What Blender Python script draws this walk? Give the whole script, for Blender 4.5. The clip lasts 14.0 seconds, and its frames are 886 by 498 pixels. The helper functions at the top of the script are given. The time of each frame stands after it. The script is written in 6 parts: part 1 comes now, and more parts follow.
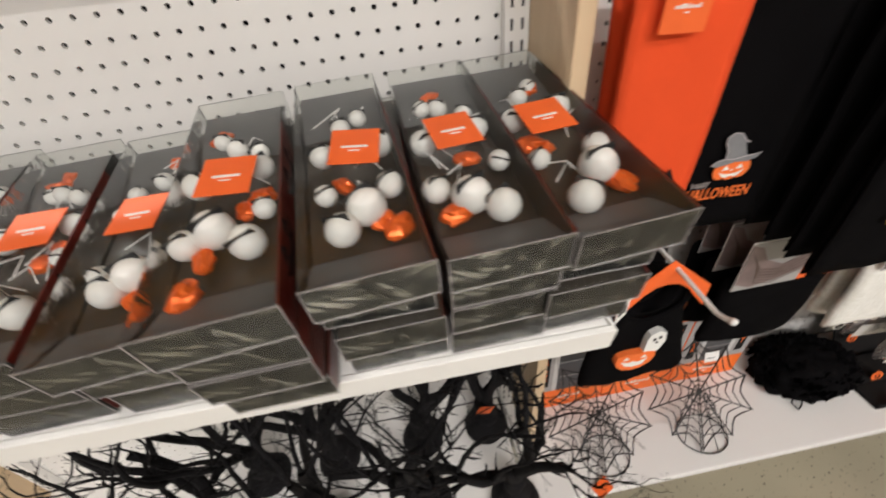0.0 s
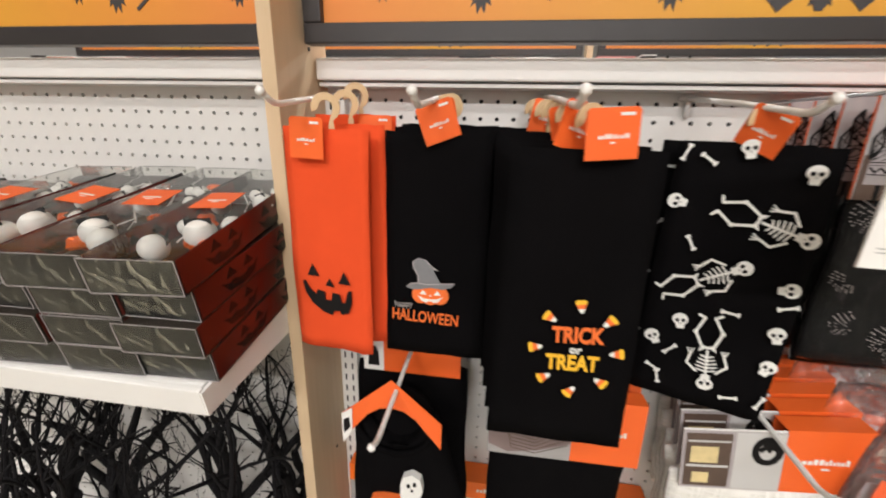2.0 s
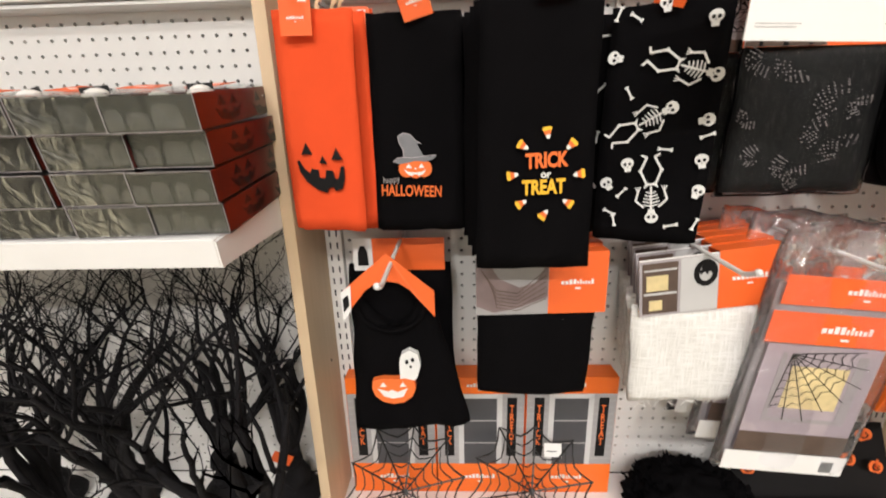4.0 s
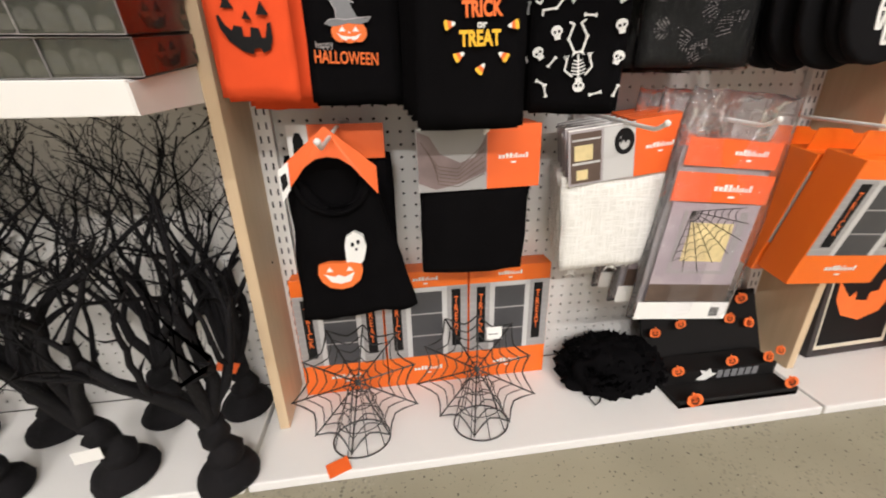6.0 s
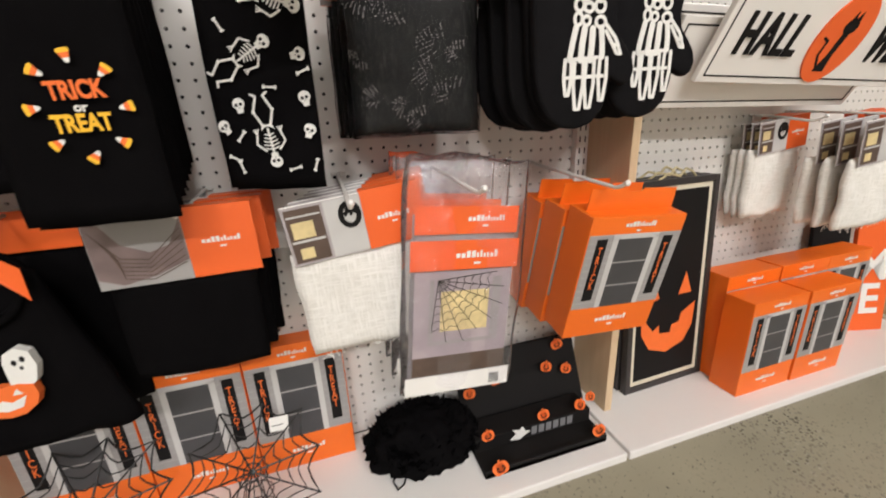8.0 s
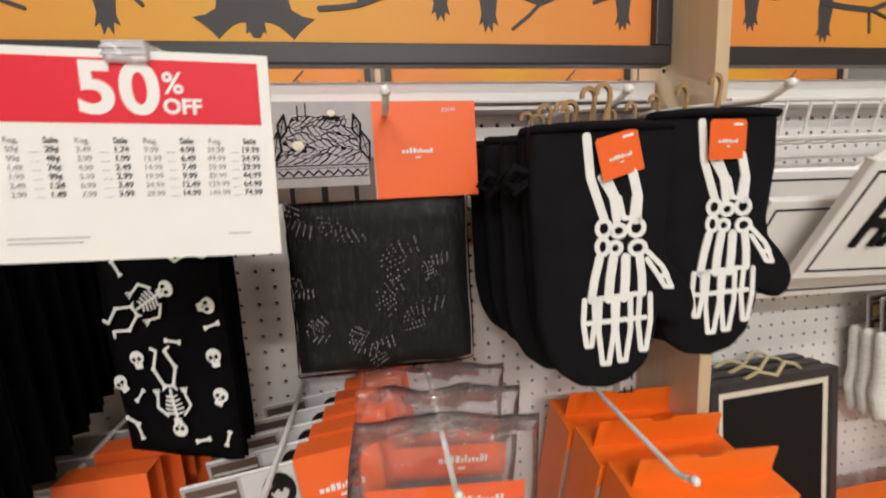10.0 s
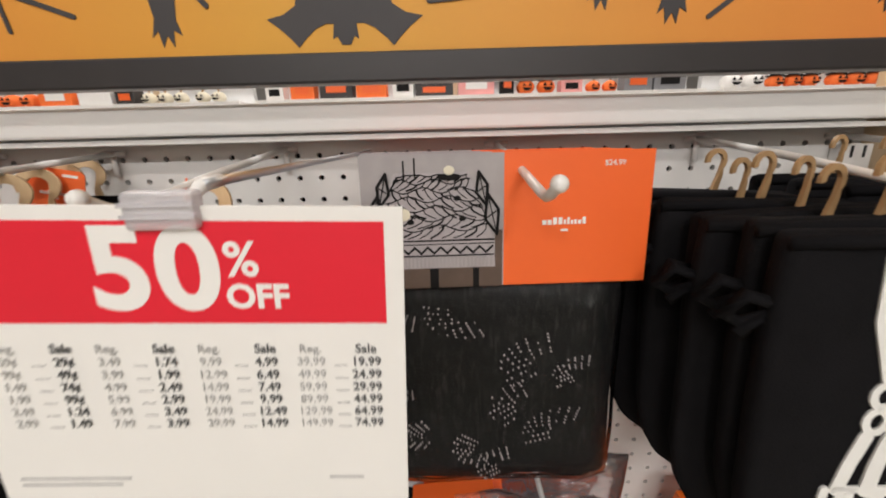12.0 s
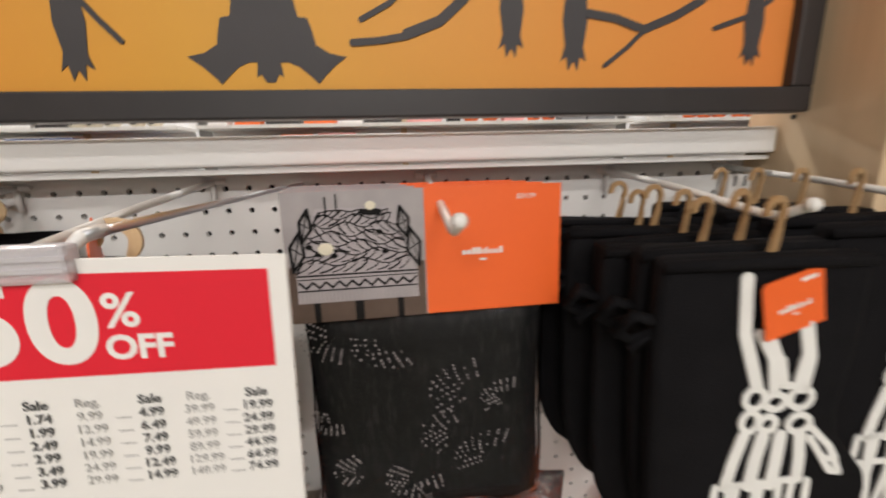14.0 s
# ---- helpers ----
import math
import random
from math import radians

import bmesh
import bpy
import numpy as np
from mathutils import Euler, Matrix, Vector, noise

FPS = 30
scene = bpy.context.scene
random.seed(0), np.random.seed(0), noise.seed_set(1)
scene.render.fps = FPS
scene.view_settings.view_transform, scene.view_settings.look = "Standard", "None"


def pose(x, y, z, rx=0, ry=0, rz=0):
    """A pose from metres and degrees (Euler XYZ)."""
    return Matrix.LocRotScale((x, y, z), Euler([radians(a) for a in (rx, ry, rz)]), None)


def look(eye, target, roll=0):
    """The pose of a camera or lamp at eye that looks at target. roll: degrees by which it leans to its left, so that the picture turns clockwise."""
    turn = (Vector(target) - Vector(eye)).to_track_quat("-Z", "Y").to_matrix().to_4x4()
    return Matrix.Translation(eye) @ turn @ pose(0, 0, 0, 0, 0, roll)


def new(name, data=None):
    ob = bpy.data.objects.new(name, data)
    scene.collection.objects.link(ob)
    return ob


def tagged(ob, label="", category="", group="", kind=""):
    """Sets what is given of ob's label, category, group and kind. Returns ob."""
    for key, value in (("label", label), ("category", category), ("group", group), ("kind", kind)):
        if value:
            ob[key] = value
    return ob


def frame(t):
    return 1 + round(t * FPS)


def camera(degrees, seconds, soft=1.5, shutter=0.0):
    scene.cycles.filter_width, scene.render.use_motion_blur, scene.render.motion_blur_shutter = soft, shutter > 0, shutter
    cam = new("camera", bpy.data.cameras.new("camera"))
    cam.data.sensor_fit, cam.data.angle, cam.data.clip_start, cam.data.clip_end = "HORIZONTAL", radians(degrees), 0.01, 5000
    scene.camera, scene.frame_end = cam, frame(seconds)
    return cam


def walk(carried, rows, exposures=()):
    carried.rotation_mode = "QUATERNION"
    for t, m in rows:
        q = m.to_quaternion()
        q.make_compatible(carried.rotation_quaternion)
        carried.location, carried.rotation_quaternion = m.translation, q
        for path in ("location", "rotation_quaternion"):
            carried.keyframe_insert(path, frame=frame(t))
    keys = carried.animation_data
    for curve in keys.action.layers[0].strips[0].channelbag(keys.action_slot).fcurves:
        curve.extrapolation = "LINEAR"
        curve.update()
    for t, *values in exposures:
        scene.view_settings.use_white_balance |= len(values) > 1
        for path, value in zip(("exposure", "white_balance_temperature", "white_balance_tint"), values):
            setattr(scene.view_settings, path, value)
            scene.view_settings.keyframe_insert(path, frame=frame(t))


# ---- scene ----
cam = camera(98.1, 14.0, soft=1.9, shutter=0.4)
PATH = [
    (0, (0.022, 0.312, 1.194), (0.161, 1.864, -0.06), -6.5),
    (0.5, (0.157, 0.257, 1.162), (0.278, 1.974, 0.144), -3.2),
    (1, (0.309, 0.291, 1.168), (0.35, 2.142, 0.412), -1.6),
    (1.5, (0.413, 0.294, 1.177), (0.269, 2.179, 0.526), -0.0),
    (2, (0.521, 0.23, 1.145), (0.25, 2.119, 0.549), 1.5),
    (2.2, (0.548, 0.208, 1.136), (0.258, 2.108, 0.581), 1.3),
    (4.3, (0.489, 0.102, 0.94), (0.484, 2.023, 0.386), -1.7),
    (4.5, (0.485, 0.096, 0.919), (0.522, 2.006, 0.329), -1.7),
    (5, (0.481, 0.072, 0.869), (0.598, 1.946, 0.179), -1.1),
    (5.5, (0.475, 0.06, 0.846), (0.632, 1.909, 0.099), -0.9),
    (6, (0.483, 0.055, 0.845), (0.729, 1.895, 0.099), -1.0),
    (6.5, (0.551, 0.048, 0.848), (0.964, 1.861, 0.113), -1.4),
    (7, (0.651, 0.035, 0.867), (1.186, 1.823, 0.148), -2.1),
    (7.2, (0.697, 0.042, 0.872), (1.264, 1.823, 0.161), -2.2),
    (9.3, (0.969, 0.167, 0.993), (1.392, 2.081, 0.597), -3.0),
    (9.5, (0.98, 0.195, 1.021), (1.373, 2.12, 0.65), -2.9),
    (10, (1.012, 0.263, 1.088), (1.311, 2.218, 0.793), -2.8),
    (10.5, (1.053, 0.295, 1.12), (1.159, 2.274, 0.855), -2.1),
    (11, (1.048, 0.311, 1.139), (0.948, 2.284, 0.825), -1.7),
    (11.5, (0.994, 0.346, 1.172), (0.899, 2.302, 0.765), -1.1),
    (12, (0.961, 0.408, 1.199), (0.949, 2.334, 0.661), -1.5),
    (12.5, (0.943, 0.451, 1.221), (0.978, 2.349, 0.592), -1.1),
    (13, (0.931, 0.464, 1.227), (0.976, 2.354, 0.575), -0.6),
    (13.5, (0.935, 0.457, 1.218), (1.027, 2.369, 0.637), -0.7),
    (14, (0.988, 0.397, 1.208), (1.204, 2.338, 0.777), -1.6),
]
walk(cam, [(t, look(eye, target, roll)) for t, eye, target, roll in PATH],
     exposures=((0, -0.95), (1.5, -0.84), (2.5, -0.78), (5, -0.58), (7, -0.74), (9.5, -1.00), (11, -1.04), (13, -1.20), (14, -1.17)))

# ---- world and light ----
world = bpy.data.worlds.new("world")
scene.world = world
world.use_nodes = True
world.node_tree.nodes["Background"].inputs[0].default_value = (1.0, 0.95, 0.9, 1)
world.node_tree.nodes["Background"].inputs[1].default_value = 0.12


# ---- materials ----
def mat(name, colour, rough=0.6, metal=0.0, vary=0.06, scale=30.0, bump=0.0, bump_scale=200.0, coat=0.0, sheen=0.0, speck=None, spec=0.5):
    m = bpy.data.materials.new(name)
    m.use_nodes = True
    t = m.node_tree
    b = t.nodes["Principled BSDF"]
    b.inputs["Roughness"].default_value, b.inputs["Metallic"].default_value = rough, metal
    b.inputs["Coat Weight"].default_value, b.inputs["Sheen Weight"].default_value = coat, sheen
    b.inputs["Specular IOR Level"].default_value = spec
    co = t.nodes.new("ShaderNodeTexCoord")
    n = t.nodes.new("ShaderNodeTexNoise")
    n.inputs["Scale"].default_value, n.inputs["Detail"].default_value = scale, 6
    t.links.new(co.outputs["Object"], n.inputs["Vector"])
    r = t.nodes.new("ShaderNodeMixRGB")
    r.inputs[1].default_value = (*[c * (1 - vary) for c in colour], 1)
    r.inputs[2].default_value = (*[min(1, c * (1 + vary)) for c in colour], 1)
    t.links.new(n.outputs["Fac"], r.inputs[0])
    out = r.outputs[0]
    if speck:
        v = t.nodes.new("ShaderNodeTexNoise")
        v.inputs["Scale"].default_value, v.inputs["Detail"].default_value = speck[1], 2
        t.links.new(co.outputs["Object"], v.inputs["Vector"])
        ramp = t.nodes.new("ShaderNodeValToRGB")
        ramp.color_ramp.elements[0].position, ramp.color_ramp.elements[1].position = speck[2], speck[2] + 0.04
        t.links.new(v.outputs["Fac"], ramp.inputs[0])
        k = t.nodes.new("ShaderNodeMixRGB")
        k.inputs[2].default_value = (*speck[0], 1)
        t.links.new(ramp.outputs[0], k.inputs[0])
        t.links.new(out, k.inputs[1])
        out = k.outputs[0]
    t.links.new(out, b.inputs["Base Color"])
    if bump:
        f = t.nodes.new("ShaderNodeTexNoise")
        f.inputs["Scale"].default_value, f.inputs["Detail"].default_value = bump_scale, 4
        t.links.new(co.outputs["Object"], f.inputs["Vector"])
        p = t.nodes.new("ShaderNodeBump")
        p.inputs["Strength"].default_value, p.inputs["Distance"].default_value = bump, 0.002
        t.links.new(f.outputs["Fac"], p.inputs["Height"])
        t.links.new(p.outputs[0], b.inputs["Normal"])
    return m


def wood(name, a, b, scale=(60, 60, 4)):
    m = mat(name, a, 0.5, bump=0.05, bump_scale=300)
    t = m.node_tree
    co, mp = t.nodes.new("ShaderNodeTexCoord"), t.nodes.new("ShaderNodeMapping")
    mp.inputs["Scale"].default_value = scale
    n = t.nodes.new("ShaderNodeTexNoise")
    n.inputs["Scale"].default_value, n.inputs["Detail"].default_value = 1.0, 8
    t.links.new(co.outputs["Object"], mp.inputs[0])
    t.links.new(mp.outputs[0], n.inputs["Vector"])
    r = t.nodes.new("ShaderNodeMixRGB")
    r.inputs[1].default_value, r.inputs[2].default_value = (*a, 1), (*b, 1)
    t.links.new(n.outputs["Fac"], r.inputs[0])
    t.links.new(r.outputs[0], t.nodes["Principled BSDF"].inputs["Base Color"])
    return m


def film_plastic(name, tint=(1, 1, 1), gloss=0.12, rough=0.08, crinkle=0.0, haze=0.0, ior=1.45):
    """Thin clear plastic: mostly see-through with a glossy face."""
    m = bpy.data.materials.new(name)
    m.use_nodes = True
    t = m.node_tree
    t.nodes.remove(t.nodes["Principled BSDF"])
    o = t.nodes["Material Output"]
    tr, gl, mx = t.nodes.new("ShaderNodeBsdfTransparent"), t.nodes.new("ShaderNodeBsdfGlossy"), t.nodes.new("ShaderNodeMixShader")
    tr.inputs[0].default_value, gl.inputs["Roughness"].default_value = (*tint, 1), rough
    fr = t.nodes.new("ShaderNodeFresnel")
    fr.inputs[0].default_value = ior
    ad = t.nodes.new("ShaderNodeMath")
    ad.inputs[1].default_value = gloss
    t.links.new(fr.outputs[0], ad.inputs[0])
    t.links.new(ad.outputs[0], mx.inputs[0])
    t.links.new(tr.outputs[0], mx.inputs[1])
    t.links.new(gl.outputs[0], mx.inputs[2])
    out = mx.outputs[0]
    if haze:                # milky scatter of thin plastic
        df, m2 = t.nodes.new("ShaderNodeBsdfDiffuse"), t.nodes.new("ShaderNodeMixShader")
        df.inputs[0].default_value, m2.inputs[0].default_value = (0.85, 0.83, 0.85, 1), haze
        t.links.new(out, m2.inputs[1])
        t.links.new(df.outputs[0], m2.inputs[2])
        out = m2.outputs[0]
    t.links.new(out, o.inputs[0])
    if crinkle:
        co, n, b = t.nodes.new("ShaderNodeTexCoord"), t.nodes.new("ShaderNodeTexNoise"), t.nodes.new("ShaderNodeBump")
        n.inputs["Scale"].default_value, n.inputs["Detail"].default_value = 28, 5
        n.inputs["Distortion"].default_value = 1.5
        b.inputs["Strength"].default_value, b.inputs["Distance"].default_value = crinkle, 0.01
        t.links.new(co.outputs["Object"], n.inputs["Vector"])
        t.links.new(n.outputs["Fac"], b.inputs["Height"])
        t.links.new(b.outputs[0], gl.inputs["Normal"])
    return m


def glow(name, colour, strength):
    m = bpy.data.materials.new(name)
    m.use_nodes = True
    b = m.node_tree.nodes["Principled BSDF"]
    b.inputs["Base Color"].default_value = (*colour, 1)
    b.inputs["Emission Color"].default_value = (*colour, 1)
    b.inputs["Emission Strength"].default_value = strength
    return m


WHITE_METAL = mat("white_painted_metal", (0.84, 0.82, 0.79), 0.35, vary=0.03, scale=8)
WHITE_DECK = mat("white_deck", (0.82, 0.80, 0.78), 0.3, vary=0.03, scale=6)
PEG = mat("pegboard_white", (0.74, 0.72, 0.69), 0.45, vary=0.04, scale=5)
HOLE_SHADE = mat("hole_shade", (0.02, 0.018, 0.016), 0.8)
SLOT = mat("slot_black", (0.01, 0.01, 0.01), 0.8)
PLY = wood("plywood_pale", (0.56, 0.40, 0.24), (0.72, 0.55, 0.36))
MITT_HOOK_WOOD = wood("brown_hook_wood", (0.34, 0.20, 0.09), (0.46, 0.29, 0.14), (300, 300, 60))
HANGER_WOOD = wood("hanger_wood", (0.62, 0.42, 0.22), (0.75, 0.55, 0.33), (300, 300, 60))
CONCRETE = mat("polished_concrete", (0.34, 0.305, 0.225), 0.24, vary=0.25, scale=2.5, bump=0.03, bump_scale=60, speck=((0.11, 0.10, 0.08), 110, 0.655))
ORANGE_CARD = mat("orange_card", (0.87, 0.135, 0.022), 0.45, vary=0.05, scale=12)
ORANGE_BOX = mat("orange_carton", (0.90, 0.165, 0.012), 0.4, vary=0.05, scale=9)
ORANGE_CLOTH = mat("orange_cotton", (0.82, 0.088, 0.024), 0.9, vary=0.10, scale=14, bump=0.5, bump_scale=900, spec=0.15)
BLACK_CLOTH = mat("black_cotton", (0.004, 0.0036, 0.004), 0.95, vary=0.4, scale=18, bump=0.4, bump_scale=900, spec=0.04)
BLACK_PRINT = mat("black_print", (0.010, 0.009, 0.009), 0.7, spec=0.15)
WHITE_PRINT = mat("white_print", (0.80, 0.79, 0.76), 0.75, vary=0.05, scale=60)
ORANGE_PRINT = mat("orange_print", (0.88, 0.17, 0.03), 0.75, vary=0.08, scale=60)
YELLOW_PRINT = mat("yellow_print", (0.92, 0.50, 0.03), 0.75, vary=0.08, scale=60)
GREY_PRINT = mat("grey_print", (0.20, 0.20, 0.21), 0.8, vary=0.15, scale=90)
WHITE_CARD = mat("white_card", (0.84, 0.82, 0.79), 0.5, vary=0.02)
RED_INK = mat("red_ink", (0.74, 0.008, 0.028), 0.55, vary=0.03)
GREY_INK = mat("grey_ink", (0.42, 0.41, 0.40), 0.6)
DARK_INK = mat("dark_ink", (0.10, 0.10, 0.10), 0.6)
PHOTO_GREY = mat("photo_grey", (0.40, 0.36, 0.37), 0.4, vary=0.15, scale=45)
PHOTO_BROWN = mat("photo_brown", (0.10, 0.065, 0.05), 0.4, vary=0.4, scale=50)
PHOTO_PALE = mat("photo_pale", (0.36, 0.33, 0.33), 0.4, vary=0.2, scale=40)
PHOTO_MAUVE = mat("photo_mauve", (0.20, 0.145, 0.14), 0.4, vary=0.35, scale=30)
PHOTO_DUSK = mat("photo_dusk", (0.40, 0.335, 0.36), 0.4, vary=0.3, scale=18)
PHOTO_GOLD = mat("photo_gold", (0.72, 0.58, 0.30), 0.4, vary=0.35, scale=45)
DOOR_TRIM = mat("printed_trim", (0.56, 0.55, 0.54), 0.4, vary=0.05, scale=20)
SIDING = mat("printed_siding", (0.34, 0.325, 0.32), 0.4, vary=0.06, scale=20)
DOOR_GREY = mat("printed_door", (0.055, 0.055, 0.06), 0.4, vary=0.2, scale=20)
WHITE_WIRE = mat("white_wire", (0.82, 0.80, 0.77), 0.3)
CHROME = mat("steel_wire", (0.66, 0.68, 0.72), 0.34, metal=1.0)
BLACK_WIRE = mat("black_wire", (0.015, 0.014, 0.014), 0.45)
TREE_BLACK = mat("glitter_black", (0.008, 0.007, 0.008), 0.8, vary=0.4, scale=150, bump=0.8, bump_scale=500, speck=((0.25, 0.25, 0.27), 700, 0.72), spec=0.2)
GAUZE = mat("white_gauze", (0.80, 0.78, 0.73), 0.95, vary=0.10, scale=120, bump=0.9, bump_scale=160)
MITT_BLACK = mat("mitt_black", (0.0085, 0.008, 0.009), 0.88, vary=0.3, scale=40, bump=0.4, bump_scale=800, spec=0.08)
CLEAR = film_plastic("clear_acetate", (0.96, 0.97, 0.95), 0.006, 0.05, 0.35, 0.0, 1.38)
MILKY_BAG = film_plastic("milky_bag", (0.98, 0.97, 0.98), 0.05, 0.10, 1.0, 0.02)
CLEAR_FRONT = film_plastic("clear_acetate_front", (0.90, 0.91, 0.88), 0.04, 0.14, 0.25)
CLEAR_BAG = film_plastic("clear_bag", (0.98, 0.97, 0.98), 0.0, 0.10, 0.9, 0.0, 1.22)
TRAY = mat("tray_grey_black", (0.040, 0.032, 0.024), 0.3, vary=0.6, scale=14)
SLATE_CARD = mat("slate_card", (0.10, 0.10, 0.10), 0.5, vary=0.35, scale=24)
TRAY_FRONT = mat("tray_front_print", (0.030, 0.029, 0.026), 0.35, vary=0.6, scale=30)
STONE_INK = mat("stone_ink", (0.110, 0.106, 0.098), 0.45, vary=0.75, scale=60)
SIDE_RED = mat("side_red_print", (0.17, 0.018, 0.010), 0.35, vary=0.35, scale=20)
BELL_WHITE = mat("bell_white", (0.80, 0.78, 0.74), 0.45, vary=0.04)
BELL_ORANGE = mat("bell_orange", (0.98, 0.15, 0.02), 0.3, metal=0.45, vary=0.1)
LACE = mat("black_lace", (0.010, 0.010, 0.010), 0.6, vary=0.3, scale=25, bump=0.5, bump_scale=60, spec=0.12)
BANNER_ORANGE = mat("banner_orange", (0.66, 0.24, 0.018), 0.55, vary=0.18, scale=1.6)
BANNER_BLACK = mat("banner_silhouette", (0.045, 0.040, 0.042), 0.6)
FRAME_BLACK = mat("frame_black", (0.03, 0.026, 0.026), 0.45, vary=0.2, scale=20)
CREAM = mat("cream_paint", (0.72, 0.66, 0.52), 0.6)
ROPE = mat("jute_rope", (0.55, 0.47, 0.28), 0.9, bump=0.8, bump_scale=400)
BACK_WHITE = mat("store_white", (0.80, 0.80, 0.80), 0.7, vary=0.03, scale=3)
SHOP_FLOOR_WALL = mat("store_wall", (0.36, 0.35, 0.34), 0.8, vary=0.04, scale=2)
BLUE = mat("blue_goods", (0.06, 0.12, 0.40), 0.5, vary=0.3, scale=15)
PINK = mat("pink_goods", (0.80, 0.35, 0.33), 0.5, vary=0.2, scale=15)
LAMP = glow("lamp_panel", (1.0, 0.93, 0.84), 9.0)


# polished concrete with patches where dark and pale pebbles show
nt = CONCRETE.node_tree
bsdf = nt.nodes["Principled BSDF"]
base = bsdf.inputs["Base Color"].links[0].from_socket
co, patch, peb = nt.nodes.new("ShaderNodeTexCoord"), nt.nodes.new("ShaderNodeTexNoise"), nt.nodes.new("ShaderNodeTexVoronoi")
patch.inputs["Scale"].default_value, patch.inputs["Detail"].default_value = 1.7, 4
peb.inputs["Scale"].default_value = 95
lo, near_c, mul, tone = nt.nodes.new("ShaderNodeValToRGB"), nt.nodes.new("ShaderNodeValToRGB"), nt.nodes.new("ShaderNodeMath"), nt.nodes.new("ShaderNodeValToRGB")
lo.color_ramp.elements[0].position, lo.color_ramp.elements[1].position = 0.50, 0.62
near_c.color_ramp.elements[0].position, near_c.color_ramp.elements[0].color = 0.30, (1, 1, 1, 1)
near_c.color_ramp.elements[1].position, near_c.color_ramp.elements[1].color = 0.42, (0, 0, 0, 1)
tone.color_ramp.elements[0].position, tone.color_ramp.elements[0].color = 0.45, (0.07, 0.065, 0.055, 1)
tone.color_ramp.elements[1].position, tone.color_ramp.elements[1].color = 0.90, (0.46, 0.42, 0.34, 1)
mul.operation = "MULTIPLY"
over = nt.nodes.new("ShaderNodeMixRGB")
for a, b in ((co.outputs["Object"], patch.inputs["Vector"]), (co.outputs["Object"], peb.inputs["Vector"]), (patch.outputs["Fac"], lo.inputs[0]), (peb.outputs["Distance"], near_c.inputs[0]), (peb.outputs["Color"], tone.inputs[0]), (lo.outputs[0], mul.inputs[0]), (near_c.outputs[0], mul.inputs[1]), (mul.outputs[0], over.inputs[0]), (base, over.inputs[1]), (tone.outputs[0], over.inputs[2]), (over.outputs[0], bsdf.inputs["Base Color"])):
    nt.links.new(a, b)
# printed glow: ochre round the middle bat, burnt orange towards the ends
nt = BANNER_ORANGE.node_tree
co, sp, ab, rp = nt.nodes.new("ShaderNodeTexCoord"), nt.nodes.new("ShaderNodeSeparateXYZ"), nt.nodes.new("ShaderNodeMath"), nt.nodes.new("ShaderNodeValToRGB")
ab.operation = "ABSOLUTE"
rp.color_ramp.elements[0].position, rp.color_ramp.elements[0].color = 0.04, (0.70, 0.34, 0.03, 1)
rp.color_ramp.elements[1].position, rp.color_ramp.elements[1].color = 0.55, (0.74, 0.24, 0.045, 1)
for a, b in ((co.outputs["Object"], sp.inputs[0]), (sp.outputs[0], ab.inputs[0]), (ab.outputs[0], rp.inputs[0]), (rp.outputs[0], nt.nodes["Principled BSDF"].inputs["Base Color"])):
    nt.links.new(a, b)
# loose weave of the gauze: threads both ways
nt = GAUZE.node_tree
co, prev = nt.nodes.new("ShaderNodeTexCoord"), None
for sc in ((420, 60, 26), (30, 60, 420)):
    mp, nz = nt.nodes.new("ShaderNodeMapping"), nt.nodes.new("ShaderNodeTexNoise")
    mp.inputs["Scale"].default_value = sc
    nz.inputs["Scale"].default_value, nz.inputs["Detail"].default_value = 1.0, 3
    nt.links.new(co.outputs["Object"], mp.inputs[0])
    nt.links.new(mp.outputs[0], nz.inputs["Vector"])
    if prev:
        mx = nt.nodes.new("ShaderNodeMath")
        mx.operation = "MAXIMUM"
        nt.links.new(prev.outputs["Fac"], mx.inputs[0])
        nt.links.new(nz.outputs["Fac"], mx.inputs[1])
    prev = nz
weave, bp = nt.nodes.new("ShaderNodeValToRGB"), nt.nodes.new("ShaderNodeBump")
weave.color_ramp.elements[0].position, weave.color_ramp.elements[0].color = 0.42, (0.70, 0.68, 0.63, 1)
weave.color_ramp.elements[1].position, weave.color_ramp.elements[1].color = 0.62, (0.86, 0.84, 0.80, 1)
bp.inputs["Strength"].default_value, bp.inputs["Distance"].default_value = 0.5, 0.002
nt.links.new(mx.outputs[0], weave.inputs[0])
nt.links.new(mx.outputs[0], bp.inputs["Height"])
nt.links.new(weave.outputs[0], nt.nodes["Principled BSDF"].inputs["Base Color"])
nt.links.new(bp.outputs[0], nt.nodes["Principled BSDF"].inputs["Normal"])
# dark lace; paler streaks put the crinkled bag's sheen into its colour
nt = LACE.node_tree
co = nt.nodes.new("ShaderNodeTexCoord")
crinkle_sheen, tall, r3 = nt.nodes.new("ShaderNodeTexNoise"), nt.nodes.new("ShaderNodeMapping"), nt.nodes.new("ShaderNodeValToRGB")
tall.inputs["Scale"].default_value = (300, 90, 60)
crinkle_sheen.inputs["Scale"].default_value, crinkle_sheen.inputs["Detail"].default_value, crinkle_sheen.inputs["Distortion"].default_value = 1.0, 4, 0.7
r3.color_ramp.elements[0].position, r3.color_ramp.elements[0].color = 0.52, (0.010, 0.010, 0.010, 1)
r3.color_ramp.elements[1].position, r3.color_ramp.elements[1].color = 0.85, (0.045, 0.043, 0.040, 1)
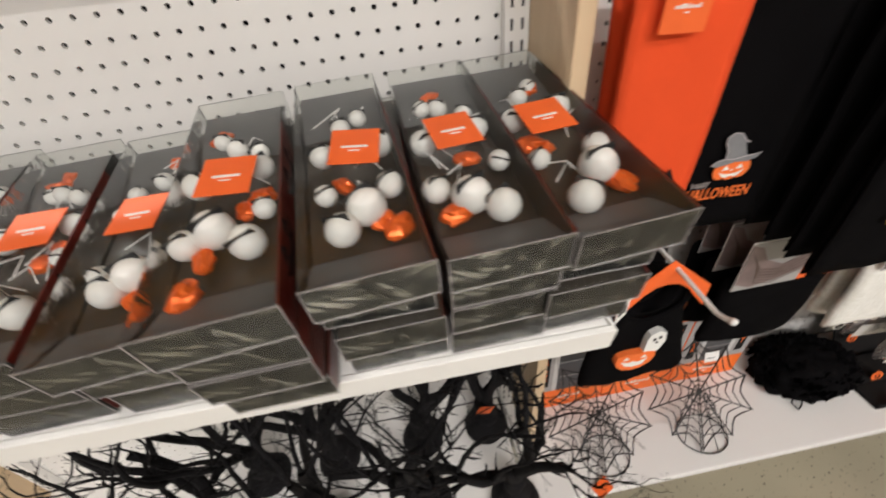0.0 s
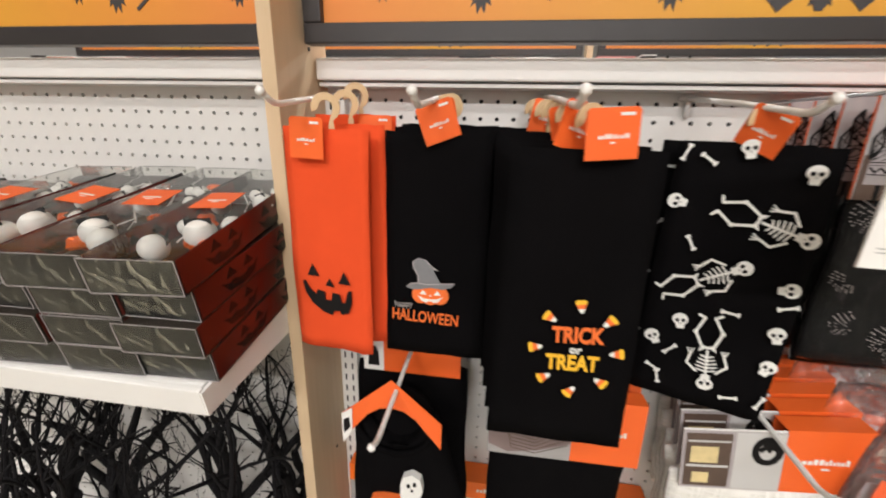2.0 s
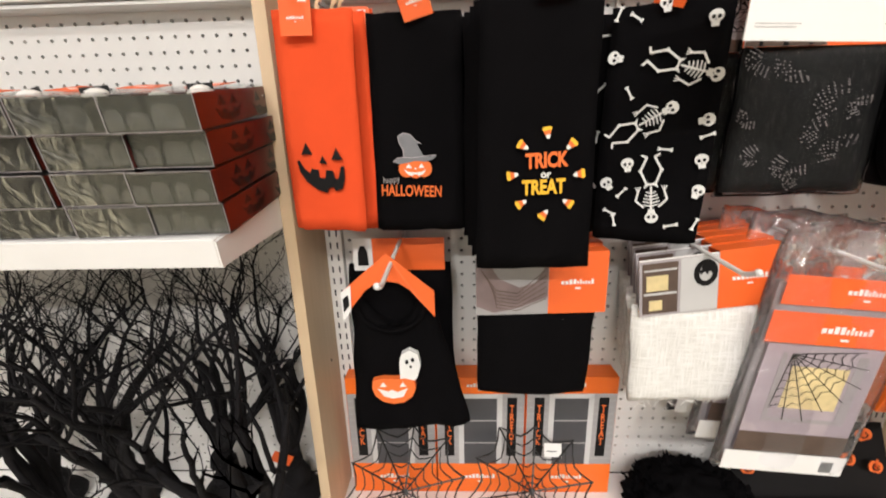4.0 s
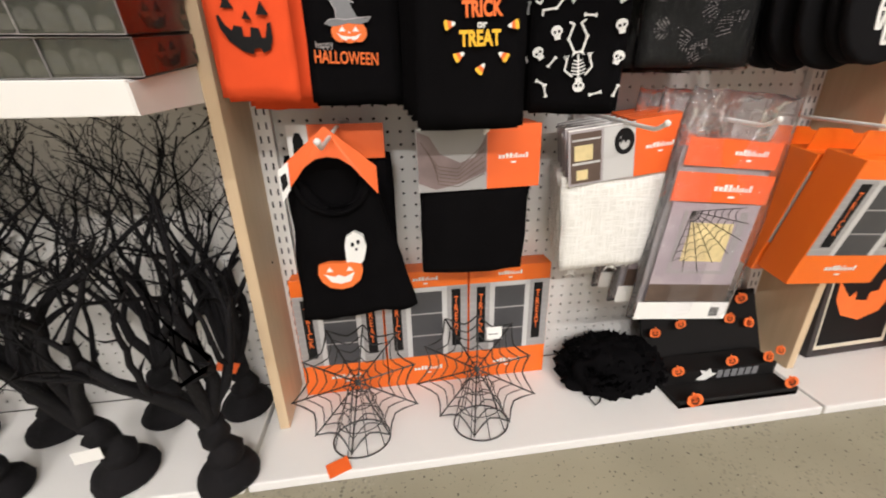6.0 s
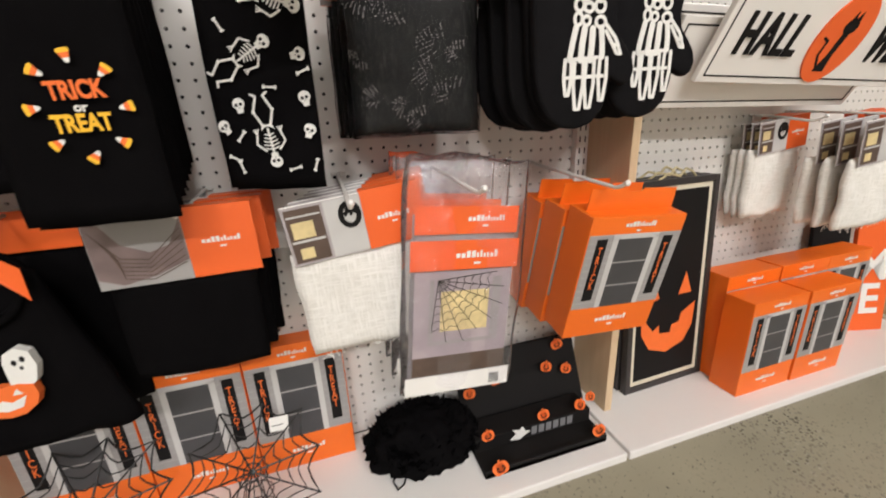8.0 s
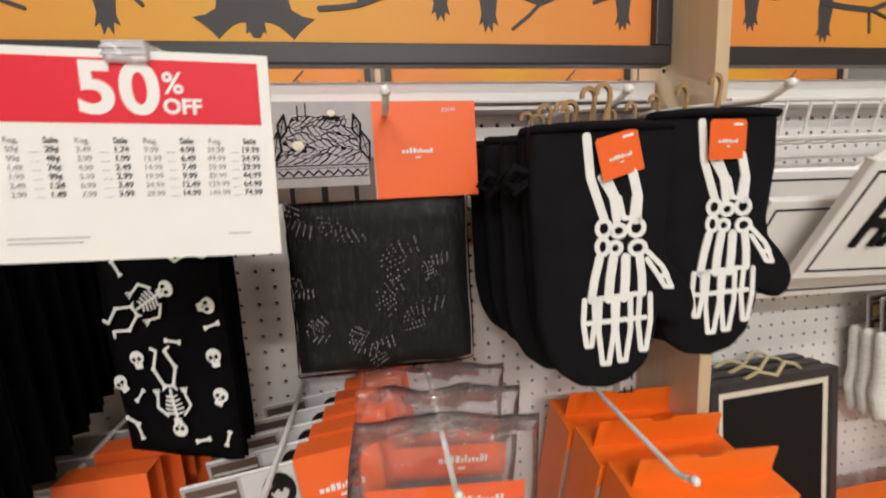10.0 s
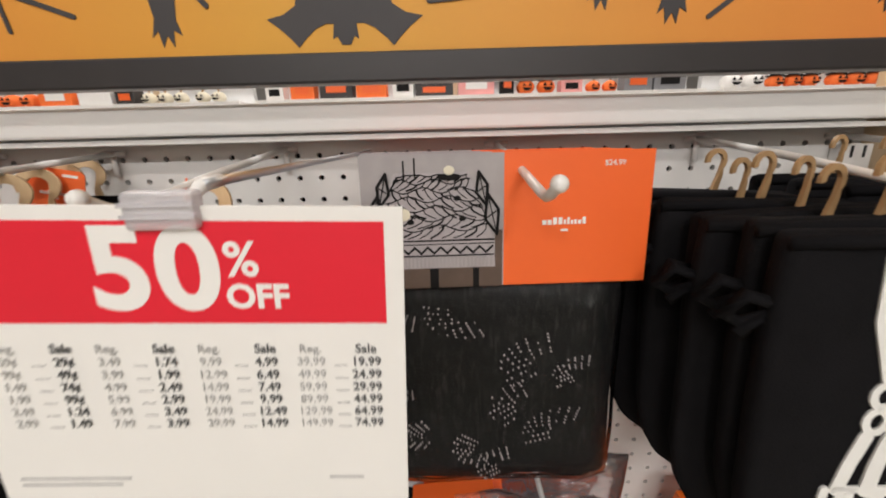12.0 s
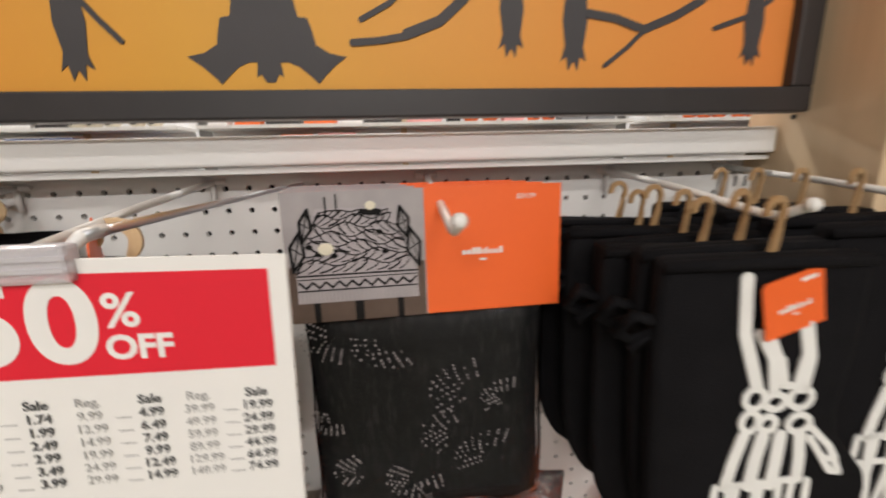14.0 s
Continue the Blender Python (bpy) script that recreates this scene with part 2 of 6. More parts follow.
for a, b in ((co.outputs["Object"], tall.inputs[0]), (tall.outputs[0], crinkle_sheen.inputs["Vector"]), (crinkle_sheen.outputs["Fac"], r3.inputs[0])):
    nt.links.new(a, b)
nt.links.new(r3.outputs[0], nt.nodes["Principled BSDF"].inputs["Base Color"])


# ---- helpers ----
def mesh_of(name, bm, material, smooth=False):
    me = bpy.data.meshes.new(name)
    bmesh.ops.recalc_face_normals(bm, faces=bm.faces)
    bm.to_mesh(me)
    bm.free()
    me.materials.append(material)
    if smooth:
        me.shade_smooth()
    return me


def part(name, bm, material, parent, label="", smooth=False, m=None):
    ob = new(name, mesh_of(name, bm, material, smooth))
    ob.parent = parent
    if m is not None:
        ob.matrix_basis = m
    if label:
        ob["label"] = label
    if material in (CLEAR, CLEAR_FRONT, CLEAR_BAG, MILKY_BAG):       # thin clear panes let the light in
        ob.visible_shadow = False
    return ob


def thing(name, label, category, group="", at=(0, 0, 0), rot=(0, 0, 0), kind=""):
    ob = new(name)
    ob.empty_display_size = 0.02
    ob.matrix_basis = pose(*at, *rot)
    return tagged(ob, label, category, group, kind)


def solid(name, bm, material, label, category, kind="structure", smooth=False):
    ob = new(name, mesh_of(name, bm, material, smooth))
    return tagged(ob, label, category, "", kind)


def box(bm, lo, hi, bevel=0.0, m=None):
    c = [(a + b) / 2 for a, b in zip(lo, hi)]
    mm = Matrix.Translation(c) @ Matrix.Diagonal((*[b - a for a, b in zip(lo, hi)], 1))
    r = bmesh.ops.create_cube(bm, size=1, matrix=(m @ mm) if m is not None else mm)
    if bevel:
        es = {e for v in r["verts"] for e in v.link_edges}
        bmesh.ops.bevel(bm, geom=list(es), offset=bevel, segments=2, affect="EDGES", profile=0.5)
    return bm


def boxes(*specs, bevel=0.0):
    bm = bmesh.new()
    for lo, hi in specs:
        box(bm, lo, hi, bevel)
    return bm


def plate(bm, pts, y0, y1, bevel=0.0):
    """A flat piece: an outline in x and z, from depth y0 to y1."""
    vs = [bm.verts.new((x, y0, z)) for x, z in pts]
    f = bm.faces.new(vs)
    r = bmesh.ops.extrude_face_region(bm, geom=[f])
    top = [v for v in r["geom"] if isinstance(v, bmesh.types.BMVert)]
    bmesh.ops.translate(bm, verts=top, vec=(0, y1 - y0, 0))
    if bevel:
        es = {e for v in vs + top for e in v.link_edges}
        bmesh.ops.bevel(bm, geom=list(es), offset=bevel, segments=2, affect="EDGES", profile=0.5)
    return bm


def ring_pts(cx, cz, rx, rz, n=20, a0=0.0, a1=360.0):
    k = n if a1 - a0 >= 360 else n - 1
    return [(cx + rx * math.cos(radians(a0 + (a1 - a0) * i / k)), cz + rz * math.sin(radians(a0 + (a1 - a0) * i / k))) for i in range(n)]


LAYER = iter(range(10 ** 9))


def stroke(bm, pts, w, y0, y1):
    """Flat ribbons of width w along a line in x and z, with round joints."""
    for (x0, z0), (x1, z1) in zip(pts, pts[1:]):
        L = math.hypot(x1 - x0, z1 - z0) or 1e-6
        nx, nz = -(z1 - z0) / L * w / 2, (x1 - x0) / L * w / 2
        a = math.degrees(math.atan2(z1 - z0, x1 - x0))
        out = ring_pts(x1, z1, w / 2, w / 2, 6, a - 90, a + 90) + ring_pts(x0, z0, w / 2, w / 2, 6, a + 90, a + 270)
        plate(bm, out, y0 - 0.00004 * (next(LAYER) % 7), y1)      # crossing strokes lie on one another
    return bm


def tube(bm, pts, r, n=8, cap=True):
    """A round rod along a line of points; r is a radius or a list of them."""
    pts = [Vector(p) for p in pts]
    rs = r if isinstance(r, (list, tuple)) else [r] * len(pts)
    rings, up = [], Vector((0.31, 0.17, 0.93))
    for i, p in enumerate(pts):
        d = (pts[min(i + 1, len(pts) - 1)] - pts[max(i - 1, 0)]).normalized()
        if abs(d.dot(up)) > 0.97:
            up = Vector((1, 0.1, 0))
        u = d.cross(up).normalized()
        v = d.cross(u)
        rings.append([bm.verts.new(p + rs[i] * (math.cos(2 * math.pi * k / n) * u + math.sin(2 * math.pi * k / n) * v)) for k in range(n)])
    for a, b in zip(rings, rings[1:]):
        for k in range(n):
            bm.faces.new((a[k], a[(k + 1) % n], b[(k + 1) % n], b[k]))
    if cap:
        bm.faces.new(rings[0])
        bm.faces.new(rings[-1][::-1])
    return bm


def ball(bm, c, r, u=12, v=8, squash=(1, 1, 1)):
    bmesh.ops.create_uvsphere(bm, u_segments=u, v_segments=v, radius=1, matrix=Matrix.Translation(c) @ Matrix.Diagonal((r * squash[0], r * squash[1], r * squash[2], 1)))
    return bm


def soft_slab(bm, w0, w1, h, d, nx=8, nz=14, wob=0.003, seed=0, y=0.0, x=0.0, lean=0.0, top_round=0.012):
    """Hanging folded cloth: width w0 at the top, w1 at the bottom, its top edge at z 0 and its front near y."""
    f, b = [], []
    for j in range(nz + 1):
        s = j / nz
        w = w0 + (w1 - w0) * s
        z = -h * s
        for i in range(nx + 1):
            q = i / nx - 0.5
            n = noise.noise(Vector((q * 3 + seed * 7.3, s * 2.2 + seed, seed * 1.7)))
            n2 = noise.noise(Vector((q * 9 + seed * 3.1, s * 5, seed)))
            edge = min(1.0, 0.35 + 6 * (0.5 - abs(q))) * min(1.0, 0.25 + 9 * s) * min(1.0, 0.6 + 9 * (1 - s))
            px = x + q * w + wob * 0.6 * noise.noise(Vector((s * 4 + seed, q, 3))) * (1 if abs(q) > 0.45 else 0.3) + lean * s
            pz = z + wob * 0.9 * noise.noise(Vector((q * 4, seed, s * 3)))
            py = y + wob * (n + 0.35 * n2)
            f.append(bm.verts.new((px, py - d / 2 * edge, pz)))
            b.append(bm.verts.new((px, py + d / 2 * edge, pz)))
    k = nx + 1
    for j in range(nz):
        for i in range(nx):
            a = j * k + i
            bm.faces.new((f[a], f[a + 1], f[a + k + 1], f[a + k]))
            bm.faces.new((b[a + k], b[a + k + 1], b[a + 1], b[a]))
    for j in range(nz):
        for i in (0, nx):
            a, c = j * k + i, (j + 1) * k + i
            bm.faces.new((f[a], f[c], b[c], b[a]))
    for i in range(nx):
        for j in (0, nz):
            a = j * k + i
            bm.faces.new((f[a], f[a + 1], b[a + 1], b[a]))
    return bm


def text_mesh(name, words, size, material, parent, at, rot=(90, 0, 0), label="", bold=0.0, align="CENTER", depth=0.0003, stretch=1.0, spacing=1.0, line=0.8):
    cu = bpy.data.curves.new(name, "FONT")
    cu.body, cu.size, cu.align_x, cu.align_y, cu.extrude, cu.offset = words, size, align, "CENTER", depth, bold
    cu.space_character, cu.space_line, cu.resolution_u = spacing, line, 10 if size > 0.035 else 3
    tmp = bpy.data.objects.new("tmp", cu)
    scene.collection.objects.link(tmp)
    bpy.context.view_layer.update()
    me = bpy.data.meshes.new_from_object(tmp.evaluated_get(bpy.context.evaluated_depsgraph_get()))
    bpy.data.objects.remove(tmp)
    bpy.data.curves.remove(cu)
    me.materials.clear()
    me.materials.append(material)
    ob = new(name, me)
    ob.parent = parent
    ob.matrix_basis = pose(*at, *rot) @ Matrix.Diagonal((stretch, 1, 1, 1))
    if label:
        ob["label"] = label
    return ob


def brand_bars(parent, x, z, y, w, name="brand_mark"):
    """A small white line of lettering that cannot be read, drawn as bars."""
    bm = bmesh.new()
    h = w * 0.13
    cur = x - w / 2
    rng = random.Random(5)
    while cur < x + w / 2:
        q = w * rng.choice((0.05, 0.07, 0.09))
        hh = h * rng.choice((0.7, 0.8, 1.2))
        box(bm, (cur, y - 0.0004, z - h / 2), (cur + q, y, z - h / 2 + hh))
        cur += q + w * 0.03
    box(bm, (x - w * 0.08, y - 0.0004, z - h * 1.7), (x + w * 0.08, y, z - h * 1.3))
    return part(name, bm, WHITE_PRINT, parent)

# ---- structure ----
DECK, BOARD, RAIL = 0.185, 0.87, 1.2415
PITCH, HX, HZ = 0.02565, 0.637, 1.187
POSTS = (-1.015, 0.214, 1.443, 2.672)     # left faces of the plywood uprights, 20 mm thick
solid("floor", boxes(((-7, -6, -0.1), (9, 12, 0))), CONCRETE, "polished grey-brown concrete shop floor", "floor")
solid("ceiling", boxes(((-7, -6, 4.2), (9, 12, 4.3))), BACK_WHITE, "white shop ceiling", "ceiling")
solid("wall_north", boxes(((-7, 12, 0), (9, 12.1, 4.2))), SHOP_FLOOR_WALL, "pale shop wall", "wall")
solid("wall_south", boxes(((-7, -6.1, 0), (9, -6, 4.2))), SHOP_FLOOR_WALL, "pale shop wall", "wall")
solid("wall_west", boxes(((-7.1, -6, 0), (-7, 12, 4.2))), SHOP_FLOOR_WALL, "pale shop wall", "wall")
solid("wall_east", boxes(((9, -6, 0), (9.1, 12, 4.2))), SHOP_FLOOR_WALL, "pale shop wall", "wall")


def ceiling_light(x, y, power):
    t = thing("ceiling_light", "long white ceiling light with a glowing diffuser", "light", "ceiling lights", (x, y, 4.2))
    part("frame", boxes(((-0.66, -0.2, -0.06), (0.66, -0.16, 0)), ((-0.66, 0.16, -0.06), (0.66, 0.2, 0)), ((-0.66, -0.16, -0.06), (-0.62, 0.16, 0)), ((0.62, -0.16, -0.06), (0.66, 0.16, 0))), WHITE_METAL, t)
    part("diffuser", boxes(((-0.62, -0.16, -0.03), (0.62, 0.16, -0.02))), LAMP, t, "glowing diffuser")
    la = bpy.data.lights.new("ceiling_lamp", "AREA")
    la.shape, la.size, la.size_y, la.energy, la.color = "RECTANGLE", 1.24, 0.32, power, (1.0, 0.97, 0.955)
    lo = new("ceiling_lamp", la)
    lo.parent = t
    lo.location = (0, 0, -0.08)


for lx, ly, lp in ((-1.6, -2.5, 65), (0.7, -2.5, 65), (3.0, -2.5, 65), (-0.6, -4.9, 370), (2.0, -4.9, 370), (-2.4, 2.4, 130), (0.8, 2.4, 130), (4.0, 2.4, 130), (-3.0, 6.2, 220), (0.8, 6.2, 220), (4.6, 6.2, 220)):
    ceiling_light(lx, ly, lp)


def pegboard(name, x0, x1, z0, z1):
    """White panel with a grid of round holes, cut cell by cell."""
    i0, i1 = math.ceil((x0 + 0.008 - HX) / PITCH), math.floor((x1 - 0.008 - HX) / PITCH)
    j0, j1 = math.ceil((z0 + 0.008 - HZ) / PITCH), math.floor((z1 - 0.008 - HZ) / PITCH)
    vs, fs = [], []
    n, r, hp = 8, 0.0034, PITCH / 2
    for j in range(j0, j1 + 1):
        for i in range(i0, i1 + 1):
            cx, cz = HX + i * PITCH, HZ + j * PITCH
            o = len(vs)
            for k in range(n):
                a = math.pi * 2 * (k + 0.5) / n
                ca, sa = math.cos(a), math.sin(a)
                q = hp / max(abs(ca), abs(sa))
                vs.append((cx + r * ca, BOARD, cz + r * sa))
                vs.append((cx + q * ca, BOARD, cz + q * sa))
                vs.append((cx + r * ca, BOARD + 0.006, cz + r * sa))
            for k in range(n):
                a, b = o + 3 * k, o + 3 * ((k + 1) % n)
                fs.append((a, a + 1, b + 1, b))
                fs.append((a + 2, a, b, b + 2))
            for k in (0, 2, 4, 6):        # corners of the cell
                kk = {0: (1, 1), 2: (-1, 1), 4: (-1, -1), 6: (1, -1)}[k]
                c = len(vs)
                vs.append((cx + hp * kk[0], BOARD, cz + hp * kk[1]))
                fs.append((o + 3 * k + 1, c, o + 3 * ((k + 1) % n) + 1))
    gx0, gx1 = HX + i0 * PITCH - hp, HX + i1 * PITCH + hp
    gz0, gz1 = HZ + j0 * PITCH - hp, HZ + j1 * PITCH + hp
    for a, b, c, d in ((x0, gx0, z0, z1), (gx1, x1, z0, z1), (gx0, gx1, z0, gz0), (gx0, gx1, gz1, z1)):
        o = len(vs)
        vs += [(a, BOARD, c), (b, BOARD, c), (b, BOARD, d), (a, BOARD, d)]
        fs.append((o, o + 1, o + 2, o + 3))
    me = bpy.data.meshes.new(name)
    me.from_pydata(vs, [], fs)
    me.materials.append(PEG)
    tagged(new(name, me), "white metal pegboard back panel with rows of holes", "pegboard", "", "structure")


for bay, (a, b) in enumerate(zip(POSTS, POSTS[1:])):
    pegboard("wall_pegboard_%d" % (bay + 1), a + 0.01, b + 0.01, DECK, 1.205)
# solid near-black backing, coloured as the shade seen through the peg holes
solid("wall_shade_backing", boxes(((-1.1, BOARD + 0.012, 0.0), (2.8, BOARD + 0.06, 1.2))), HOLE_SHADE, "near-black backing standing in for the shade behind the pegboard holes", "wall")

for bay, (a, b) in enumerate(zip(POSTS, POSTS[1:])):
    bm = boxes(((a + 0.022, 0.824, 1.211), (b - 0.002, BOARD + 0.05, RAIL)), bevel=0.003)
    box(bm, (a + 0.022, 0.832, 1.203), (b - 0.002, BOARD + 0.04, 1.2085), 0.001)
    solid("trim_rail_%d" % (bay + 1), bm, WHITE_METAL, "white metal top rail of the shelving", "rail")

for bay, (a, b) in enumerate(zip(POSTS, POSTS[1:])):
    x0, x1 = a - 0.030, b - 0.038
    t = thing("base_shelf", "white base deck of the shop shelving", "shelf", "base shelves", ((x0 + x1) / 2, 0.72, 0))
    w = (x1 - x0) / 2
    part("deck", boxes(((-w, 0.595 - 0.72, DECK - 0.022), (w, BOARD - 0.722, DECK)), bevel=0.003), WHITE_DECK, t)
    part("kick_plate", boxes(((-w, 0.745 - 0.72, 0.0), (w, 0.765 - 0.72, DECK - 0.024))), WHITE_METAL, t)

for k, px in enumerate(POSTS):
    t = thing("wooden_upright", "tall pale plywood upright between shelving bays", "post", "plywood uprights", (px + 0.01, 0.78, DECK))
    part("panel", boxes(((-0.010, -0.062, 0.001), (0.010, 0.088, 1.75)), bevel=0.0012), PLY, t)
    for z in (0.35, 0.95, 1.065):
        for s in (-1, 1):
            bm = bmesh.new()
            bmesh.ops.create_cone(bm, cap_ends=True, segments=8, radius1=0.003, radius2=0.003, depth=0.0012, matrix=pose(s * 0.0104, 0.03, z, 0, 90, 0))
            part("screw", bm, SLOT, t, "dark screw head")
    bm, sl = bmesh.new(), bmesh.new()
    for s in (-1, 1):
        box(bm, (s * 0.027 - 0.016, 0.072, 0.0), (s * 0.027 + 0.016, 0.0885, 1.0))
        z = 0.02
        while z < 0.99:
            for dx in (-0.007, 0.007):
                box(sl, (s * 0.027 + dx - 0.0016, 0.0716, z), (s * 0.027 + dx + 0.0016, 0.073, z + 0.013))
            z += 0.0254
    part("slotted_standard", bm, WHITE_METAL, t, "white slotted steel standard")
    tagged(part("slot", sl, SLOT, t, "rows of black slots"), kind="stuff")


# ---- bat banners over the shelves ----
BAT = [(0, 0.052), (0.010, 0.066), (0.016, 0.05), (0.028, 0.05), (0.034, 0.034), (0.037, 0.018), (0.048, 0.016), (0.052, 0.002), (0.055, -0.012), (0.070, -0.021), (0.089, -0.025), (0.075, -0.035), (0.064, -0.045), (0.055, -0.055), (0.046, -0.046), (0.034, -0.036), (0.022, -0.031), (0.013, -0.031), (0.015, -0.047), (0.010, -0.044), (0.005, -0.053)]
BAT = BAT + [(-x, z) for x, z in BAT[::-1] if x > 0]
ROOST = [(0, 0.075), (0.011, 0.05), (0.016, 0.0), (0.012, -0.03), (0.016, -0.045), (0.008, -0.04), (0.006, -0.056), (0, -0.045), (-0.006, -0.056), (-0.009, -0.04), (-0.016, -0.046), (-0.011, -0.028), (-0.015, 0.0), (-0.010, 0.05)]


def banner(name, x0, x1, y, z0, h, s=1.0, group="bat banners"):
    t = thing(name, "orange banner with black bats and branches in a black frame", "banner", group, ((x0 + x1) / 2, y, z0))
    w = (x1 - x0) / 2
    fr = 0.026 * s
    part("frame", boxes(((-w, 0, 0), (w, 0.022 * s, fr)), ((-w, 0, h - fr), (w, 0.022 * s, h)), ((-w, 0, fr), (-w + fr, 0.022 * s, h - fr)), ((w - fr, 0, fr), (w, 0.022 * s, h - fr)), bevel=0.002), FRAME_BLACK, t, "black frame")
    part("panel", boxes(((-w + fr, 0.012 * s, fr), (w - fr, 0.018 * s, h - fr))), BANNER_ORANGE, t, "orange printed panel")
    yy = 0.0112 * s
    part("bat", plate(bmesh.new(), [((0.036 + p * 0.8) * s, (0.0765 + q * 0.8) * s) for p, q in BAT], yy, yy + 0.0008), BANNER_BLACK, t, "black bat silhouette")
    for dx, dz, sc in ((-0.128, 0.084, 0.86), (0.268, 0.100, 0.78), (0.333, 0.091, 0.84), (0.530, 0.090, 0.74), (-0.358, 0.083, 0.84), (-0.49, 0.096, 0.80)):
        if abs(dx * s) < w - 0.07 * s:
            part("bat", plate(bmesh.new(), [((dx + p * sc) * s, (dz + q * sc) * s) for p, q in ROOST], yy, yy + 0.0008), BANNER_BLACK, t, "black roosting bat silhouette")
    for pts, wd in (([(0.114, 0.069), (0.140, 0.071), (0.165, 0.075), (0.198, 0.087), (0.222, 0.107), (0.25, 0.15), (0.29, 0.19)], 0.0065), ([(0.165, 0.077), (0.198, 0.089), (0.222, 0.109), (0.25, 0.15)], 0.009), ([(0.123, 0.089), (0.150, 0.103), (0.18, 0.13)], 0.005), ([(0.347, 0.097), (0.375, 0.093), (0.407, 0.083), (0.440, 0.096), (0.468, 0.111), (0.51, 0.15)], 0.008), ([(0.409, 0.084), (0.390, 0.066), (0.367, 0.049)], 0.0045), ([(0.486, 0.085), (0.520, 0.096), (0.547, 0.113)], 0.005),
                    ([(-0.364, 0.093), (-0.320, 0.088), (-0.272, 0.085), (-0.226, 0.101), (-0.19, 0.14)], 0.008), ([(-0.272, 0.085), (-0.240, 0.074), (-0.210, 0.063)], 0.0045), ([(-0.276, 0.085), (-0.271, 0.052)], 0.004), ([(-0.088, 0.069), (-0.104, 0.087), (-0.118, 0.105), (-0.15, 0.15)], 0.005), ([(-0.40, 0.11), (-0.45, 0.098), (-0.52, 0.12), (-0.56, 0.15)], 0.007)):
        q = [(a * s, b * s) for a, b in pts if abs(a * s) < w - fr - 0.012]
        if len(q) > 1:
            part("branch", stroke(bmesh.new(), q, wd * s, yy - 0.0004, yy + 0.0006), BANNER_BLACK, t, "black branch silhouette")


for a, b in zip(POSTS, POSTS[1:]):
    banner("bat_banner", a + 0.024, b - 0.004, 0.790, 1.2535, 0.30)


# ---- peg hooks ----
def peg_hook(x, z, tip, length_up=0.014, material=None, r=0.0034, group="peg hooks", drop=0.0178):
    """A wire hook from the pegboard out to the depth tip, its end turned up."""
    t = thing("peg_hook", "white wire peg hook with a rounded tip", "hook", group, (x, BOARD, z))
    m = material or WHITE_WIRE
    d = tip - BOARD
    bm = bmesh.new()
    tube(bm, [(0, -0.004, 0), (0, d * 0.5, -drop * 0.5), (0, d + 0.034, -drop + 0.0004), (0, d + 0.024, -drop), (0, d + 0.014, -drop + 0.003), (0, d, length_up - 0.004 - drop)], r)
    ball(bm, (0, d, length_up - 0.004 - drop), r * 1.5, 10, 6)
    part("rod", bm, m, t, smooth=True)
    part("bracket", tube(tube(bmesh.new(), [(-0.013, -0.004, 0), (0.013, -0.004, 0)], r * 0.9), [(0, -0.005, 0), (0, -0.005, -0.026)], r * 0.9), m, t, smooth=True)
    return t


for hx, hz, tip in ((0.285, 1.187, 0.60), (0.440, 1.187, 0.58), (0.580, 1.187, 0.555), (0.780, 1.187, 0.598), (1.022, 1.187, 0.612), (1.252, 1.187, 0.615), (1.413, 1.187, 0.597),
                    (0.395, 0.80, 0.57), (0.640, 0.80, 0.68), (0.875, 0.81, 0.575), (1.065, 0.81, 0.585), (1.300, 0.80, 0.565)):
    upper = hz > 1
    peg_hook(hx, hz + 0.008 * upper, tip, drop=0.029 if upper else 0.0178)


# ---- kitchen towels ----
def wooden_hanger(t, y, z, x=0.0, turn=0.0, s=0.80):
    """A flat wooden hook: a stem up from the towel and a curl over the rod."""
    pts = ring_pts(x, z + 0.030 * s, 0.021 * s, 0.021 * s, 14, -60, 200) + [(x - 0.012 * s, z + 0.026 * s)] + ring_pts(x, z + 0.030 * s, 0.010 * s, 0.010 * s, 10, 180, -20) + [(x + 0.004 * s, z + 0.008 * s), (x + 0.002 * s, z - 0.02 * s), (x + 0.016 * s, z - 0.02 * s)]
    bm = plate(bmesh.new(), pts, -0.002, 0.002, 0.0006)
    return part("hanger", bm, HANGER_WOOD, t, "flat wooden hook", m=Matrix.Translation((0, y, 0)) @ pose(0, 0, 0, 0, 0, turn))


def swing_tag(t, x, y, z, w=0.042, h=0.042, rot=(0, 0, 0), name="swing_tag"):
    bm = plate(bmesh.new(), [(-w / 2, -h), (w / 2, -h), (w / 2, -0.003), (w / 2 - 0.003, 0), (-w / 2 + 0.003, 0), (-w / 2, -0.003)], -0.0005, 0.0005)
    ob = part(name, bm, ORANGE_CARD, t, "orange card tag", m=pose(x, y, z, *rot))
    brand_bars(ob, 0, -h * 0.55, -0.0006, w * 0.55)
    b2 = bmesh.new()
    box(b2, (w * 0.12, -0.0009, -h * 0.16), (w * 0.38, -0.0006, -h * 0.10))
    part("price", b2, WHITE_PRINT, ob)
    return ob


